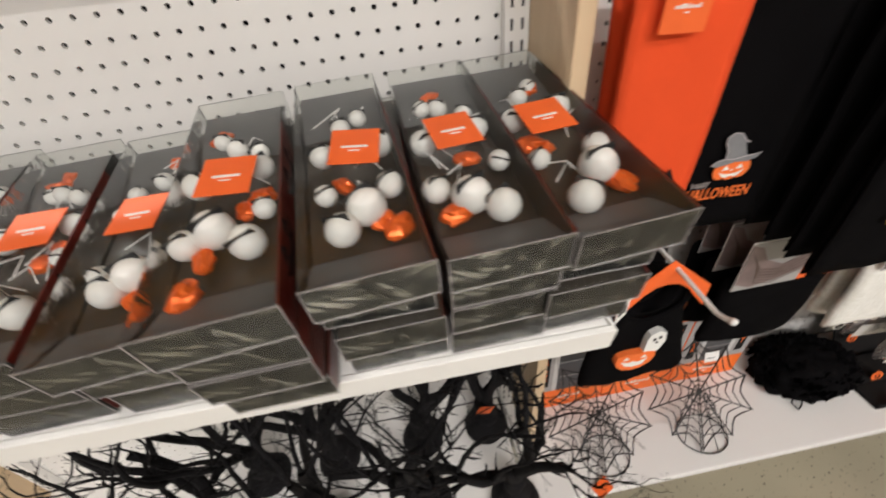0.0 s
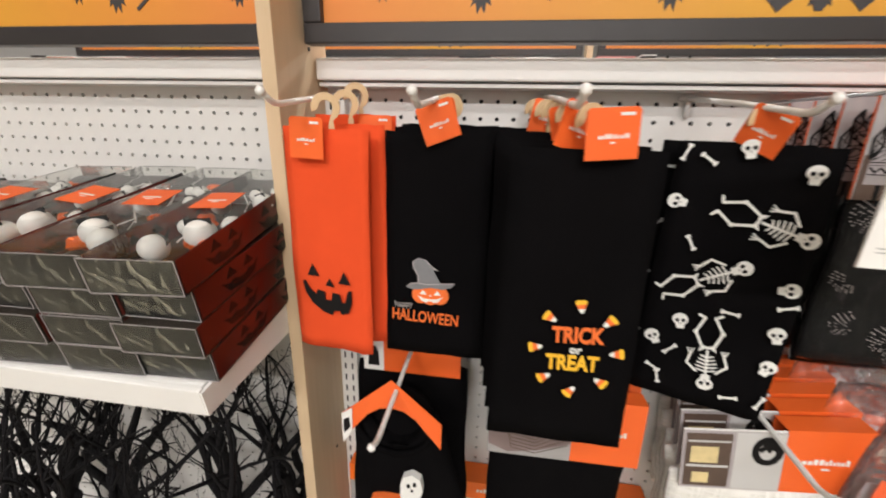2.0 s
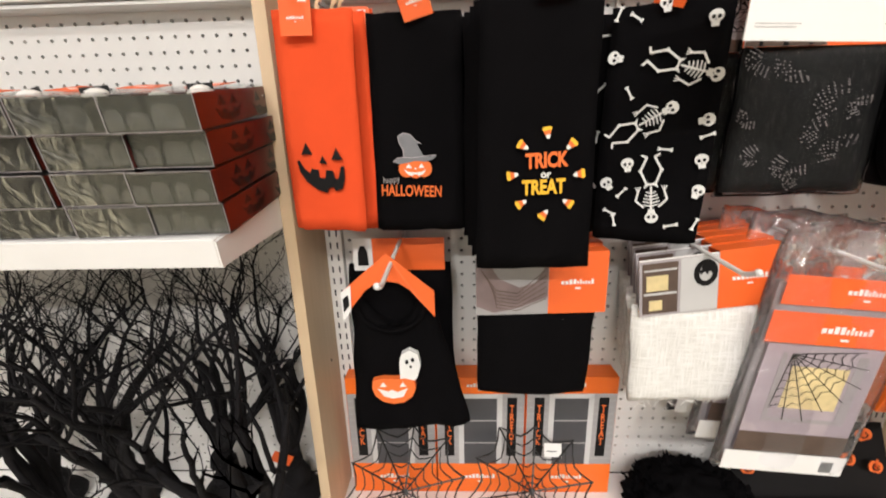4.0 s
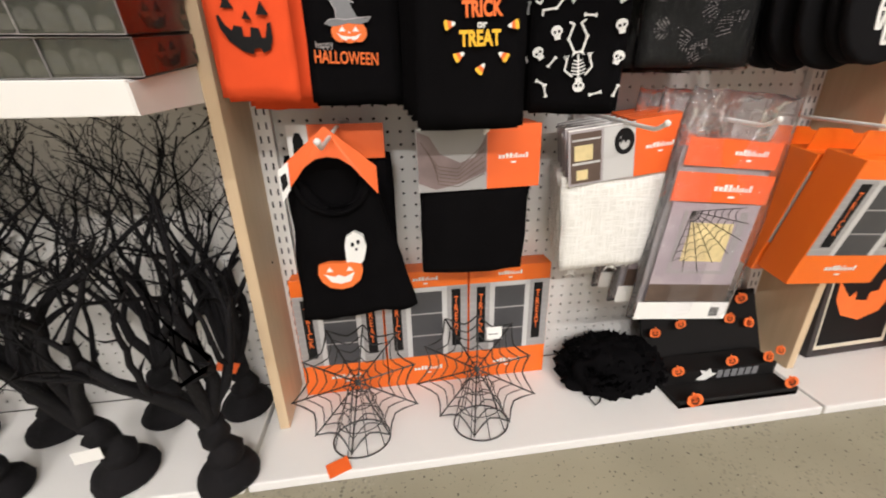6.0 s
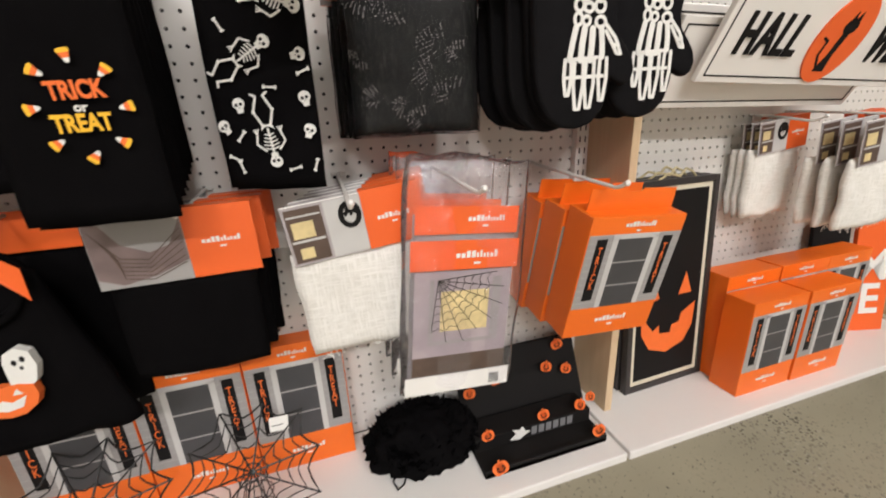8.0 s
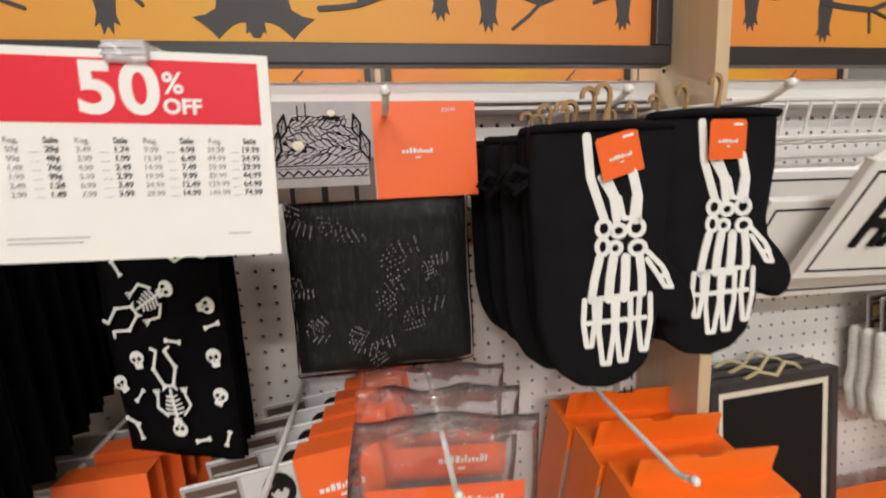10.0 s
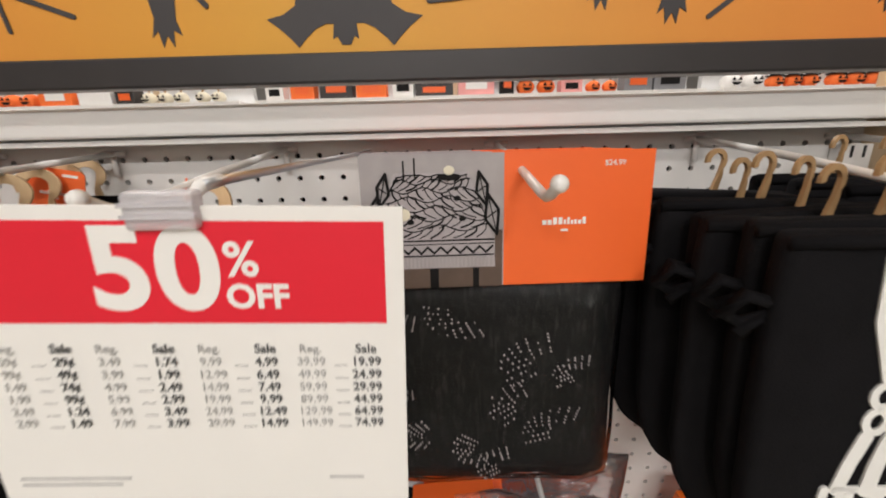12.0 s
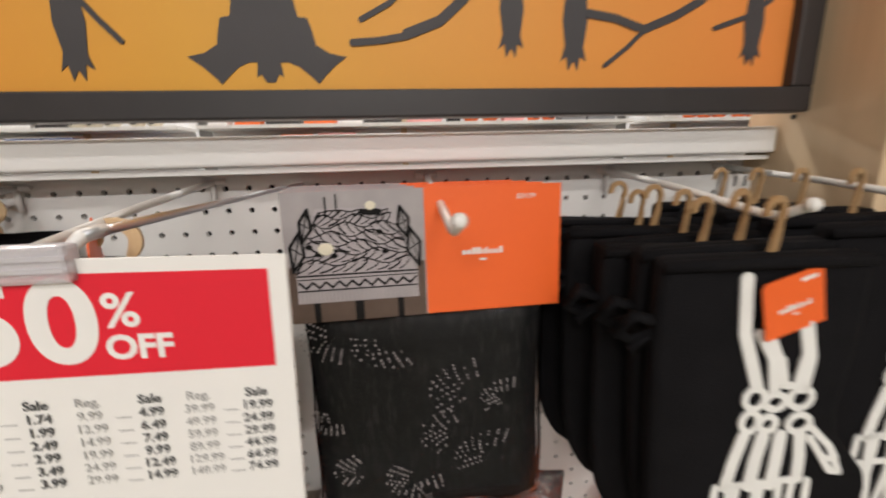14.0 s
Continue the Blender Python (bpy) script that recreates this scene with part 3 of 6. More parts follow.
def towel(x, y, ztop, w0, w1, h, material, label, group, seed, lean=0.0, layers=3, rot=(0, 0, 0), tag=None, hook=True):
    t = thing("kitchen_towel", label, "towel", group, (x, y, ztop), rot)
    for k in range(layers):
        bm = soft_slab(bmesh.new(), w0 - 0.003 * k, w1 - 0.004 * k, h - 0.006 * k * (1 if k % 2 else -0.4), 0.006, 9, 16, 0.0035, seed + k * 0.17, y=0.003 + 0.0052 * k, lean=lean)
        part("fold", bm, material, t, smooth=True)
    if hook:
        wooden_hanger(t, 0.008, 0.0, 0.0, 28)
    if tag:
        swing_tag(t, *tag)
    return t


def jack_face(t, y, x, z, s):
    bm = bmesh.new()
    for a, b in ((-0.024, 0.030), (0.030, 0.022)):
        plate(bm, [(x + (a - 0.009) * s, z + b * s), (x + (a + 0.011) * s, z + b * s), (x + a * s, z + (b + 0.020) * s)], y, y + 0.001)
    plate(bm, [(x - 0.002 * s, z + 0.016 * s), (x + 0.013 * s, z + 0.014 * s), (x + 0.005 * s, z + 0.028 * s)], y, y + 0.001)
    plate(bm, [(x + p * s, z + q * s) for p, q in ((-0.042, 0.018), (-0.038, 0.020), (-0.030, 0.006), (-0.020, -0.002), (-0.016, 0.006), (-0.004, 0.004), (-0.003, -0.010), (0.008, -0.010), (0.010, 0.004), (0.022, 0.003), (0.026, -0.012), (0.032, -0.010), (0.037, 0.010), (0.043, 0.012), (0.043, -0.012), (0.038, -0.028), (0.026, -0.033), (0.022, -0.026), (0.012, -0.028), (0.010, -0.036), (-0.006, -0.032), (-0.026, -0.018), (-0.038, 0.0))], y, y + 0.001)
    return part("printed_face", bm, BLACK_PRINT, t, "black printed pumpkin face")


t = towel(0.324, 0.745, 1.160, 0.112, 0.108, 0.328, ORANGE_CLOTH, "orange cotton kitchen towel with a black pumpkin face", "orange towels", 1, tag=(0.03, -0.006, 0.0, 0.045, 0.045, (0, 0, 0)))
jack_face(t, -0.0055, 0.012, -0.212, 0.82)
t = towel(0.309, 0.680, 1.142, 0.112, 0.110, 0.298, ORANGE_CLOTH, "orange cotton kitchen towel with a black pumpkin face", "orange towels", 2, lean=0.008, layers=3, tag=(-0.015, -0.012, 0.012, 0.043, 0.047, (0, 0, 0)), rot=(0, 2, -4))
jack_face(t, -0.0062, 0.001, -0.212, 0.82)
towel(0.322, 0.712, 1.148, 0.104, 0.104, 0.305, ORANGE_CLOTH, "orange cotton kitchen towel hanging behind another", "orange towels", 3, layers=2, lean=0.012)


def pumpkin_hat(t, y, x, z, s=1.0):
    bm = bmesh.new()
    for k, (dx, rx) in enumerate(((-0.014, 0.0125), (0.014, 0.0125), (0, 0.014))):
        plate(bm, ring_pts(x + dx * s, z, rx * s, (0.0135 + 0.0015 * (k == 2)) * s, 18), y - 0.00012 * k, y + 0.0008)
    part("pumpkin_print", bm, ORANGE_PRINT, t, "orange embroidered pumpkin")
    bm = bmesh.new()
    for dx in (-0.010, 0.010):
        plate(bm, [(x + (dx - 0.005) * s, z + 0.001 * s), (x + (dx + 0.005) * s, z + 0.001 * s), (x + dx * s, z + 0.008 * s)], y - 0.0008, y)
    plate(bm, [(x - 0.002 * s, z - 0.001 * s), (x + 0.002 * s, z - 0.001 * s), (x, z + 0.002 * s)], y - 0.0008, y)
    plate(bm, [(x + p * s, z + q * s) for p, q in ((-0.018, -0.001), (-0.010, -0.005), (0, -0.006), (0.010, -0.005), (0.018, -0.001), (0.012, -0.009), (0.005, -0.0115), (0.003, -0.009), (-0.003, -0.009), (-0.005, -0.0115), (-0.012, -0.009))], y - 0.0008, y)
    part("face_print", bm, WHITE_PRINT, t, "white embroidered face")
    bm = bmesh.new()
    plate(bm, [(x + p * s, z + q * s) for p, q in ((-0.034, 0.011), (-0.028, 0.0165), (-0.017, 0.018), (-0.0175, 0.029), (-0.024, 0.041), (-0.025, 0.049), (-0.017, 0.0545), (-0.006, 0.052), (0.002, 0.043), (0.010, 0.0385), (0.004, 0.0385), (0.008, 0.030), (0.0145, 0.019), (0.026, 0.0185), (0.034, 0.0205), (0.030, 0.0145), (0.018, 0.0105), (0.0, 0.012), (-0.016, 0.0085), (-0.026, 0.0075))], y - 0.0010, y + 0.0004)
    part("hat_print", bm, GREY_PRINT, t, "grey embroidered witch hat")
    edge = stroke(bmesh.new(), [(x + p * s, z + q * s) for p, q in ((-0.034, 0.011), (-0.028, 0.0165), (-0.017, 0.018), (-0.0175, 0.029), (-0.024, 0.041), (-0.025, 0.049), (-0.017, 0.0545), (-0.006, 0.052), (0.002, 0.043), (0.010, 0.0385))], 0.0012 * s, y - 0.0013, y - 0.0008)
    stroke(edge, [(x + p * s, z + q * s) for p, q in ((-0.017, 0.018), (-0.004, 0.0165), (0.0145, 0.019), (0.034, 0.0205))], 0.0012 * s, y - 0.0013, y - 0.0008)
    part("hat_stitching", edge, PHOTO_GREY, t, "pale grey stitched outline")


for k in range(3):
    fr = k == 2
    t = towel(0.443 + 0.003 * (2 - k), 0.765 - 0.03 * k, 1.150 - 0.004 * k, 0.132, 0.136, 0.306, BLACK_CLOTH, "black kitchen towel with embroidered pumpkin in a witch hat" if fr else "black kitchen towel hanging behind another", "black towels", 5 + k, tag=(-0.005, -0.012, 0.032, 0.045, 0.045, (0, -8 - 6 * k, 24 + 20 * (k == 1))) if k else None)
    if fr:
        pumpkin_hat(t, -0.0065, -0.005, -0.2115, 0.95)
        text_mesh("lettering", "HALLOWEEN", 0.0235, ORANGE_PRINT, t, (-0.012, -0.0065, -0.2455), (90, 2.5, 0), "orange lettering", 0.0003, stretch=0.66)
        text_mesh("lettering", "happy", 0.0135, PHOTO_PALE, t, (-0.042, -0.0065, -0.2275), (90, -4, 0), "grey lettering", stretch=0.8)


def candy_corn(t, y, x, z, turn, s=1.0):
    ob = new("candy_corn")
    ob.parent = t
    ob.empty_display_size = 0.005
    ob.matrix_basis = pose(x, y, z, 0, turn, 0) @ Matrix.Scale(s, 4)
    part("tip", plate(bmesh.new(), [(-0.0042, 0.0025), (0.0042, 0.0025), (0.0026, 0.0075), (0.0008, 0.0090), (-0.0008, 0.0090), (-0.0026, 0.0075)], 0, 0.0008), WHITE_PRINT, ob)
    part("middle", plate(bmesh.new(), [(-0.0066, -0.0040), (0.0066, -0.0040), (0.0042, 0.0025), (-0.0042, 0.0025)], 0, 0.0008), ORANGE_PRINT, ob)
    part("base", plate(bmesh.new(), [(-0.0045, -0.0100), (0.0045, -0.0100), (0.0075, -0.0085), (0.0078, -0.0065), (0.0066, -0.0040), (-0.0066, -0.0040), (-0.0078, -0.0065), (-0.0075, -0.0085)], 0, 0.0008), YELLOW_PRINT, ob)


for k in range(8):
    fr = k == 7
    t = towel(0.599 - 0.005 * (7 - k), 0.835 - 0.0325 * k, 1.150 - 0.0028 * k, 0.140, 0.150, 0.300 + 0.004 * k, BLACK_CLOTH, "black kitchen towel with trick or treat lettering and candy corn" if fr else "black kitchen towel hanging in a row on a peg hook", "trick or treat towels", 9 + k, lean=0.001, layers=2 + fr,
              tag=(0.004 + 0.01 * (k % 2), -0.012, 0.036, 0.048, 0.044, (0, (-20, 12, -10, 5, -14, 20, 16, -4)[k], (30, 12, -20, 16, 24, 10, 28, 12)[k])) if k in (1, 4, 6, 7) else None)
    if fr:
        text_mesh("lettering", "TRICK", 0.025, ORANGE_PRINT, t, (0.012, -0.0068, -0.187), (90, -3, 0), "orange lettering", 0.0009, stretch=0.72)
        text_mesh("lettering", "or", 0.013, WHITE_PRINT, t, (0.012, -0.0068, -0.2035), (90, 0, 0), "white lettering", 0.0004)
        text_mesh("lettering", "TREAT", 0.025, YELLOW_PRINT, t, (0.010, -0.0068, -0.220), (90, -2, 0), "yellow lettering", 0.0009, stretch=0.72)
        for q in range(8):
            a = radians(90 + 45 * q)
            candy_corn(t, -0.0068, 0.012 + 0.041 * math.cos(a), -0.204 + 0.050 * math.sin(a), (170, 120, 80, 60, 40, 300, 260, 225)[q], 0.76)


# bones and skulls on the printed towels
def bone(bm, x, z, a, L, w, y):
    c, s = math.cos(radians(a)), math.sin(radians(a))
    p, q = (x - c * L / 2, z - s * L / 2), (x + c * L / 2, z + s * L / 2)
    stroke(bm, [p, q], w, y, y + 0.0008)
    for (u, v) in (p, q):
        for k in (-1, 1):
            plate(bm, ring_pts(u - s * w * 0.5 * k, v + c * w * 0.5 * k, w * 0.62, w * 0.62, 8), y - 0.0001, y + 0.0008)


def skull(bm, dk, x, z, a, s, y):
    m = lambda u, v: (x + s * (u * math.cos(radians(a)) - v * math.sin(radians(a))), z + s * (u * math.sin(radians(a)) + v * math.cos(radians(a))))
    plate(bm, [m(u, v) for u, v in ring_pts(0, 0.003, 0.0105, 0.0095, 14)], y, y + 0.0008)
    plate(bm, [m(u, v) for u, v in ((-0.006, -0.003), (0.006, -0.003), (0.005, -0.012), (-0.005, -0.012))], y - 0.0001, y + 0.0008)
    for u in (-0.004, 0.004):
        plate(dk, [m(p, q) for p, q in ring_pts(u, 0.0015, 0.0027, 0.003, 8)], y - 0.0007, y)
    plate(dk, [m(-0.001, -0.004), m(0.001, -0.004), m(0, -0.0015)], y - 0.0007, y)


def skeleton_print(bm, dk, x, z, a, s, y):
    m = lambda u, v: (x + s * (u * math.cos(radians(a)) - v * math.sin(radians(a))), z + s * (u * math.sin(radians(a)) + v * math.cos(radians(a))))
    st = lambda pts, w: stroke(bm, [m(*p) for p in pts], w * s, y, y + 0.0008)
    sx, sz = m(0, 0.044)
    skull(bm, dk, sx, sz, a, s, y)
    st([(0, 0.032), (0, -0.006)], 0.003)
    for k in range(5):
        w = (0.011, 0.012, 0.011, 0.009, 0.007)[k]
        st([(-w, 0.024 - 0.0055 * k), (0, 0.027 - 0.0055 * k), (w, 0.024 - 0.0055 * k)], 0.002)
    plate(bm, [m(u, v) for u, v in ((-0.011, -0.004), (-0.004, -0.009), (0.004, -0.009), (0.011, -0.004), (0.008, -0.014), (0, -0.012), (-0.008, -0.014))], y - 0.0001, y + 0.0008)
    for k in (-1, 1):
        st([(k * 0.012, 0.028), (k * 0.024, 0.016), (k * 0.020, 0.002)], 0.003)
        hx, hz = k * 0.020, 0.002
        for f in (-1, 0, 1):
            st([(hx, hz), (hx + f * 0.004, hz - 0.009)], 0.0016)
        st([(k * 0.007, -0.012), (k * 0.016, -0.034), (k * 0.006, -0.056), (k * 0.013, -0.060)], 0.0034)
        plate(bm, [m(p, q) for p, q in ring_pts(k * 0.016, -0.034, 0.003, 0.003, 8)], y - 0.0001, y + 0.0008)


for k in range(4, 6):
    fr = k == 5
    t = towel(0.783 - 0.004 * (5 - k), 0.855 - 0.034 * k, 1.147 - 0.002 * k, 0.143, 0.143, 0.320, BLACK_CLOTH, "black kitchen towel printed with white dancing skeletons" if fr else "black printed kitchen towel hanging behind another", "skeleton towels", 21 + k, layers=3,
              tag=(0.006, -0.012, 0.034, 0.046, 0.042, (0, 22, -42)) if fr else None, rot=(0, 0.5, -19), hook=fr)
    Y = -0.0066

    def printed(name, f, *args):
        bm, dk = bmesh.new(), bmesh.new()
        f(*((bm, dk) if name != "bone_print" else (bm,)), *args)
        ob = part(name, bm, WHITE_PRINT, t, "white print")
        if name != "bone_print":
            part("eye_print", dk, BLACK_PRINT, ob)
        else:
            dk.free()

    if fr:
        for x, z, a, s in ((0.003, -0.244, 187, 0.85), (-0.018, -0.150, -60, 0.82), (0.024, -0.080, -108, 0.84)):
            printed("skeleton_print", skeleton_print, x, z, a, s, Y)
        for x, z, a in ((-0.032, -0.208, 10), (-0.057, -0.236, 35), (0.060, -0.202, 12), (0.061, -0.244, -20), (-0.062, -0.064, 80), (0.050, -0.026, 0), (0.058, -0.148, -80), (-0.007, -0.004, 10)):
            printed("skull_print", skull, x, z, a, 0.80, Y)
        for x, z, a in ((0.014, -0.186, -5), (-0.036, -0.248, 50), (0.034, -0.294, 15), (-0.041, -0.016, -35), (-0.040, -0.110, -60), (-0.050, -0.278, -25), (-0.043, -0.290, -75), (0.062, -0.168, 20), (0.064, -0.290, 70), (-0.063, -0.010, 70)):
            printed("bone_print", bone, x, z, a, 0.016, 0.0026, Y)
    else:
        for q in range(4):
            printed("skull_print", skull, 0.062, -0.05 - 0.075 * q - 0.01 * k, 12 * q, 0.8, Y)
            printed("bone_print", bone, -0.062, -0.03 - 0.07 * q, 40 * q, 0.015, 0.0026, Y)


# ---- tablecloth packs ----
def tablecloth_pack(x, y, seed, front):
    t = thing("tablecloth_pack", "black lace tablecloth in a clear bag with a folded orange card", "tablecloth", "tablecloth packs", (x, y, 1.19))
    a, b, c = -0.109, 0.003, 0.121
    card = part("header_card", boxes(((a, -0.0015, -0.107), (c, 0.0015, 0.0))), ORANGE_CARD, t, "orange header card", m=pose(0, 0, 0, -2, 0, 1.5 * (seed % 4) - 3))
    brand_bars(card, 0.052, -0.055, -0.0018, 0.036)
    text_mesh("price", "$24.99", 0.0060, WHITE_PRINT, card, (0.098, -0.0018, -0.010), label="white price", align="RIGHT")
    ph = part("photo", boxes(((a, -0.0021, -0.107), (b, -0.0016, 0.0))), PHOTO_PALE, card, "printed photo of a laid table")
    # the photograph of a long table with a web cloth and chairs
    bm = plate(bmesh.new(), [(a + 0.006, -0.104), (b - 0.006, -0.104), (b - 0.008, -0.068), (b - 0.028, -0.014), (a + 0.026, -0.014), (a + 0.008, -0.068)], -0.0026, -0.0022)
    part("photo_table", bm, PHOTO_GREY, card)
    bm = bmesh.new()
    rng = random.Random(3)

    def on_table(u, v):
        return -0.053 + u * (0.027 + 0.021 * v), -0.0155 - 0.050 * max(0.0, min(1.02, v)) ** 1.15

    for q in range(7):                  # wavy bands filled with curved hatching, as a woven web
        v0, v1 = q / 7, (q + 1) / 7
        ph = rng.uniform(0, 6)
        stroke(bm, [on_table(-1 + i / 9, v0 + 0.05 * math.sin(ph + i * 0.8)) for i in range(19)], 0.0009, -0.0031, -0.0027)
        tilt = rng.choice((-1, 1)) * rng.uniform(0.12, 0.3)
        for i in range(11):
            u = -0.95 + 0.19 * i
            stroke(bm, [on_table(max(-1, min(1, u + tilt * s * s)), v0 + (v1 - v0) * s + 0.05 * math.sin(ph + (u + 1) * 7) * (1 - s)) for s in (0, 0.35, 0.7, 1)], 0.0008 + 0.0006 * (i % 3 == 0), -0.0031, -0.0027)
    for dz, w in ((-0.0675, 0.0012), (-0.0705, 0.0006), (-0.0800, 0.0010)):
        stroke(bm, [(-0.101, dz), (-0.005, dz)], w, -0.0031, -0.0027)
    stroke(bm, [(-0.053 + 0.047 * (-1 + 2 * i / 18), -0.0730 - 0.005 * (i % 2)) for i in range(19)], 0.0017, -0.0031, -0.0027)
    for s in (-1, 1):
        for q in (0, 1):                # cross-backed chairs
            cx, cz, g = -0.053 + s * (0.036 + 0.007 * q), -0.014 - 0.017 * q, 1.0 + 0.25 * q
            p = [(cx, cz), (cx + s * 0.007 * g, cz - 0.010 * g), (cx + s * 0.006 * g, cz - 0.026 * g), (cx - s * 0.002, cz - 0.016 * g)]
            stroke(bm, p + p[:1], 0.0022, -0.0033, -0.0028)
            stroke(bm, [p[0], p[2]], 0.0008, -0.0033, -0.0028)
            stroke(bm, [p[1], p[3]], 0.0008, -0.0033, -0.0028)
    for x, z in ((-0.075, -0.008), (-0.0665, -0.006)):      # candle stands and the platter
        stroke(bm, [(x, z + 0.003), (x, z - 0.011)], 0.0011, -0.0034, -0.0030)
    plate(bm, ring_pts(-0.040, -0.0175, 0.0095, 0.0028, 14), -0.0034, -0.0030)
    for x, z in ((-0.090, -0.044), (-0.083, -0.050), (-0.071, -0.052), (-0.030, -0.050), (-0.034, -0.034)):
        plate(bm, ring_pts(x, z, 0.0030, 0.0022, 8), -0.0034, -0.0030)
    part("photo_pattern", bm, BLACK_PRINT, card)
    part("photo_floor", boxes(((a + 0.003, -0.0030, -0.107), (b - 0.003, -0.0027, -0.0905)), ((a + 0.001, -0.0021 - 0.0002, -0.107), (a + 0.007, -0.0022, -0.060)), ((b - 0.007, -0.0021 - 0.0002, -0.107), (b - 0.001, -0.0022, -0.060))), PHOTO_BROWN, card)
    fr = bmesh.new()
    for i in range(30):
        stroke(fr, [(-0.0985 + 0.00315 * i, -0.0815), (-0.0985 + 0.00315 * i + rng.uniform(-0.0005, 0.0005), -0.0900 + rng.uniform(0, 0.0015))], 0.0017, -0.0033, -0.0029)
    part("photo_fringe", fr, PHOTO_PALE, card)
    part("photo_leg", boxes(((-0.090, -0.0034, -0.107), (-0.085, -0.0031, -0.0905)), ((-0.057, -0.0034, -0.107), (-0.050, -0.0031, -0.0905)), ((-0.022, -0.0034, -0.107), (-0.017, -0.0031, -0.0905))), BLACK_PRINT, card)
    bm = bmesh.new()
    ball(bm, (-0.077, -0.0034, -0.046), 0.0065, 10, 6, (1, 0.1, 0.8))
    ball(bm, (-0.040, -0.0034, -0.0125), 0.0045, 10, 6, (1, 0.1, 0.8))
    part("photo_pumpkin", bm, CREAM, card)
    bm = soft_slab(bmesh.new(), 0.202, 0.206, 0.205, 0.020, 10, 12, 0.004, seed, y=0.006)
    part("cloth", bm, LACE, t, "folded black lace cloth", smooth=True, m=pose(0.003, 0, -0.103))
    if front:                           # fans of silvery beads woven into the cloth
        for x, z, turn, rad in ((-0.072, -0.020, 200, 0.030), (-0.030, -0.026, 230, 0.032), (0.045, -0.078, 160, 0.040), (0.075, -0.090, 150, 0.026), (0.028, -0.120, 170, 0.034), (0.062, -0.150, 140, 0.036), (-0.010, -0.165, 200, 0.030), (-0.060, -0.150, 180, 0.026), (0.010, -0.186, 160, 0.028), (-0.080, -0.095, 210, 0.022)):
            bm = bmesh.new()
            for row in range(4, 10):
                r = rad * row / 9
                for q in range(row + 2):
                    if rng.random() < 0.72:
                        al = radians(turn - 62 + 124 * q / (row + 1))
                        px, pz, g = x + r * math.cos(al) * 1.15, z + r * math.sin(al) * 0.75, rng.uniform(0.0005, 0.0010)
                        plate(bm, [(px - g, pz), (px, pz - g), (px + g, pz), (px, pz + g)], -0.0064, -0.0044)
            part("beaded_motif", bm, PHOTO_PALE, t, "silvery woven leaf motif", m=pose(0.003, -0.0035, -0.103))
    part("bag", soft_slab(bmesh.new(), 0.208, 0.212, 0.212, 0.026, 14, 16, 0.004, seed + 0.3, y=0.006), CLEAR_BAG, t, "clear plastic bag", smooth=True, m=pose(0.003, 0, -0.100))
    return t


for k in range(4):
    tablecloth_pack(1.005 - 0.006 * (3 - k), 0.806 - 0.031 * k, 40 + k, k == 3)


# ---- oven mitts ----
MITT = [(-0.074, 0.0), (0.066, 0.0), (0.068, -0.06), (0.062, -0.115), (0.066, -0.135), (0.080, -0.150), (0.094, -0.168), (0.099, -0.186), (0.094, -0.202), (0.082, -0.208), (0.068, -0.203), (0.058, -0.194), (0.056, -0.215), (0.048, -0.243), (0.030, -0.262), (0.004, -0.270), (-0.024, -0.266), (-0.046, -0.250), (-0.060, -0.226), (-0.068, -0.19), (-0.072, -0.12), (-0.075, -0.05)]


def hand_print(bm):
    """Thick drawn bones of a forearm and hand, in millimetres from the cuff."""
    y0, y1 = -0.0106, -0.0094
    line = lambda w, *p: stroke(bm, [(a / 1000, b / 1000) for a, b in p], w / 1000, y0, y1)
    loop = lambda cx, cz, rx, rz, w=4.6: stroke(bm, [(a / 1000, b / 1000) for a, b in ring_pts(cx, cz, rx, rz, 11, 0, 360)] + [((cx + rx) / 1000, cz / 1000)], w / 1000, y0, y1)
    line(8.5, (-21, -14), (-17, -52), (-3, -92))
    line(6, (-7, -52), (5, -72), (9, -96))
    line(6, (1, -54), (9, -70), (11, -94))
    line(9.5, (25, -49), (31, -72), (30, -94))
    line(5, (12, -72), (17, -92), (25, -92), (27, -72))
    for cx, cz, rx, rz in ((-3, -101, 7, 8), (12, -104, 7, 6), (30, -102, 8, 8), (-4, -119, 6, 8), (9, -121, 6, 6), (32, -122, 8, 7)):
        loop(cx, cz, rx, rz)
    line(8.5, (-7, -130), (-12, -152), (-15, -172))
    line(9.5, (7, -131), (4, -152), (3, -172))
    line(9.5, (20, -131), (20, -152), (19, -172))
    line(8.5, (34, -130), (37, -150), (38, -168))
    line(5, (-16, -172), (40, -168))
    line(5, (-18, -196), (42, -194))
    for cx, rx, z0, z1 in ((-17, 5, -172, -220), (1, 7, -172, -240), (19, 6.5, -172, -238), (41, 5.5, -170, -228)):
        line(5.4, (cx - rx, z0), (cx - rx - 1, (z0 + z1) / 2), (cx - rx * 0.5, z1), (cx + rx * 0.5, z1), (cx + rx + 1, (z0 + z1) / 2), (cx + rx, z0))
    line(5, (42, -126), (58, -142), (69, -164), (62, -163), (52, -148), (42, -134))
    line(5, (58, -142), (64, -152), (56, -152))


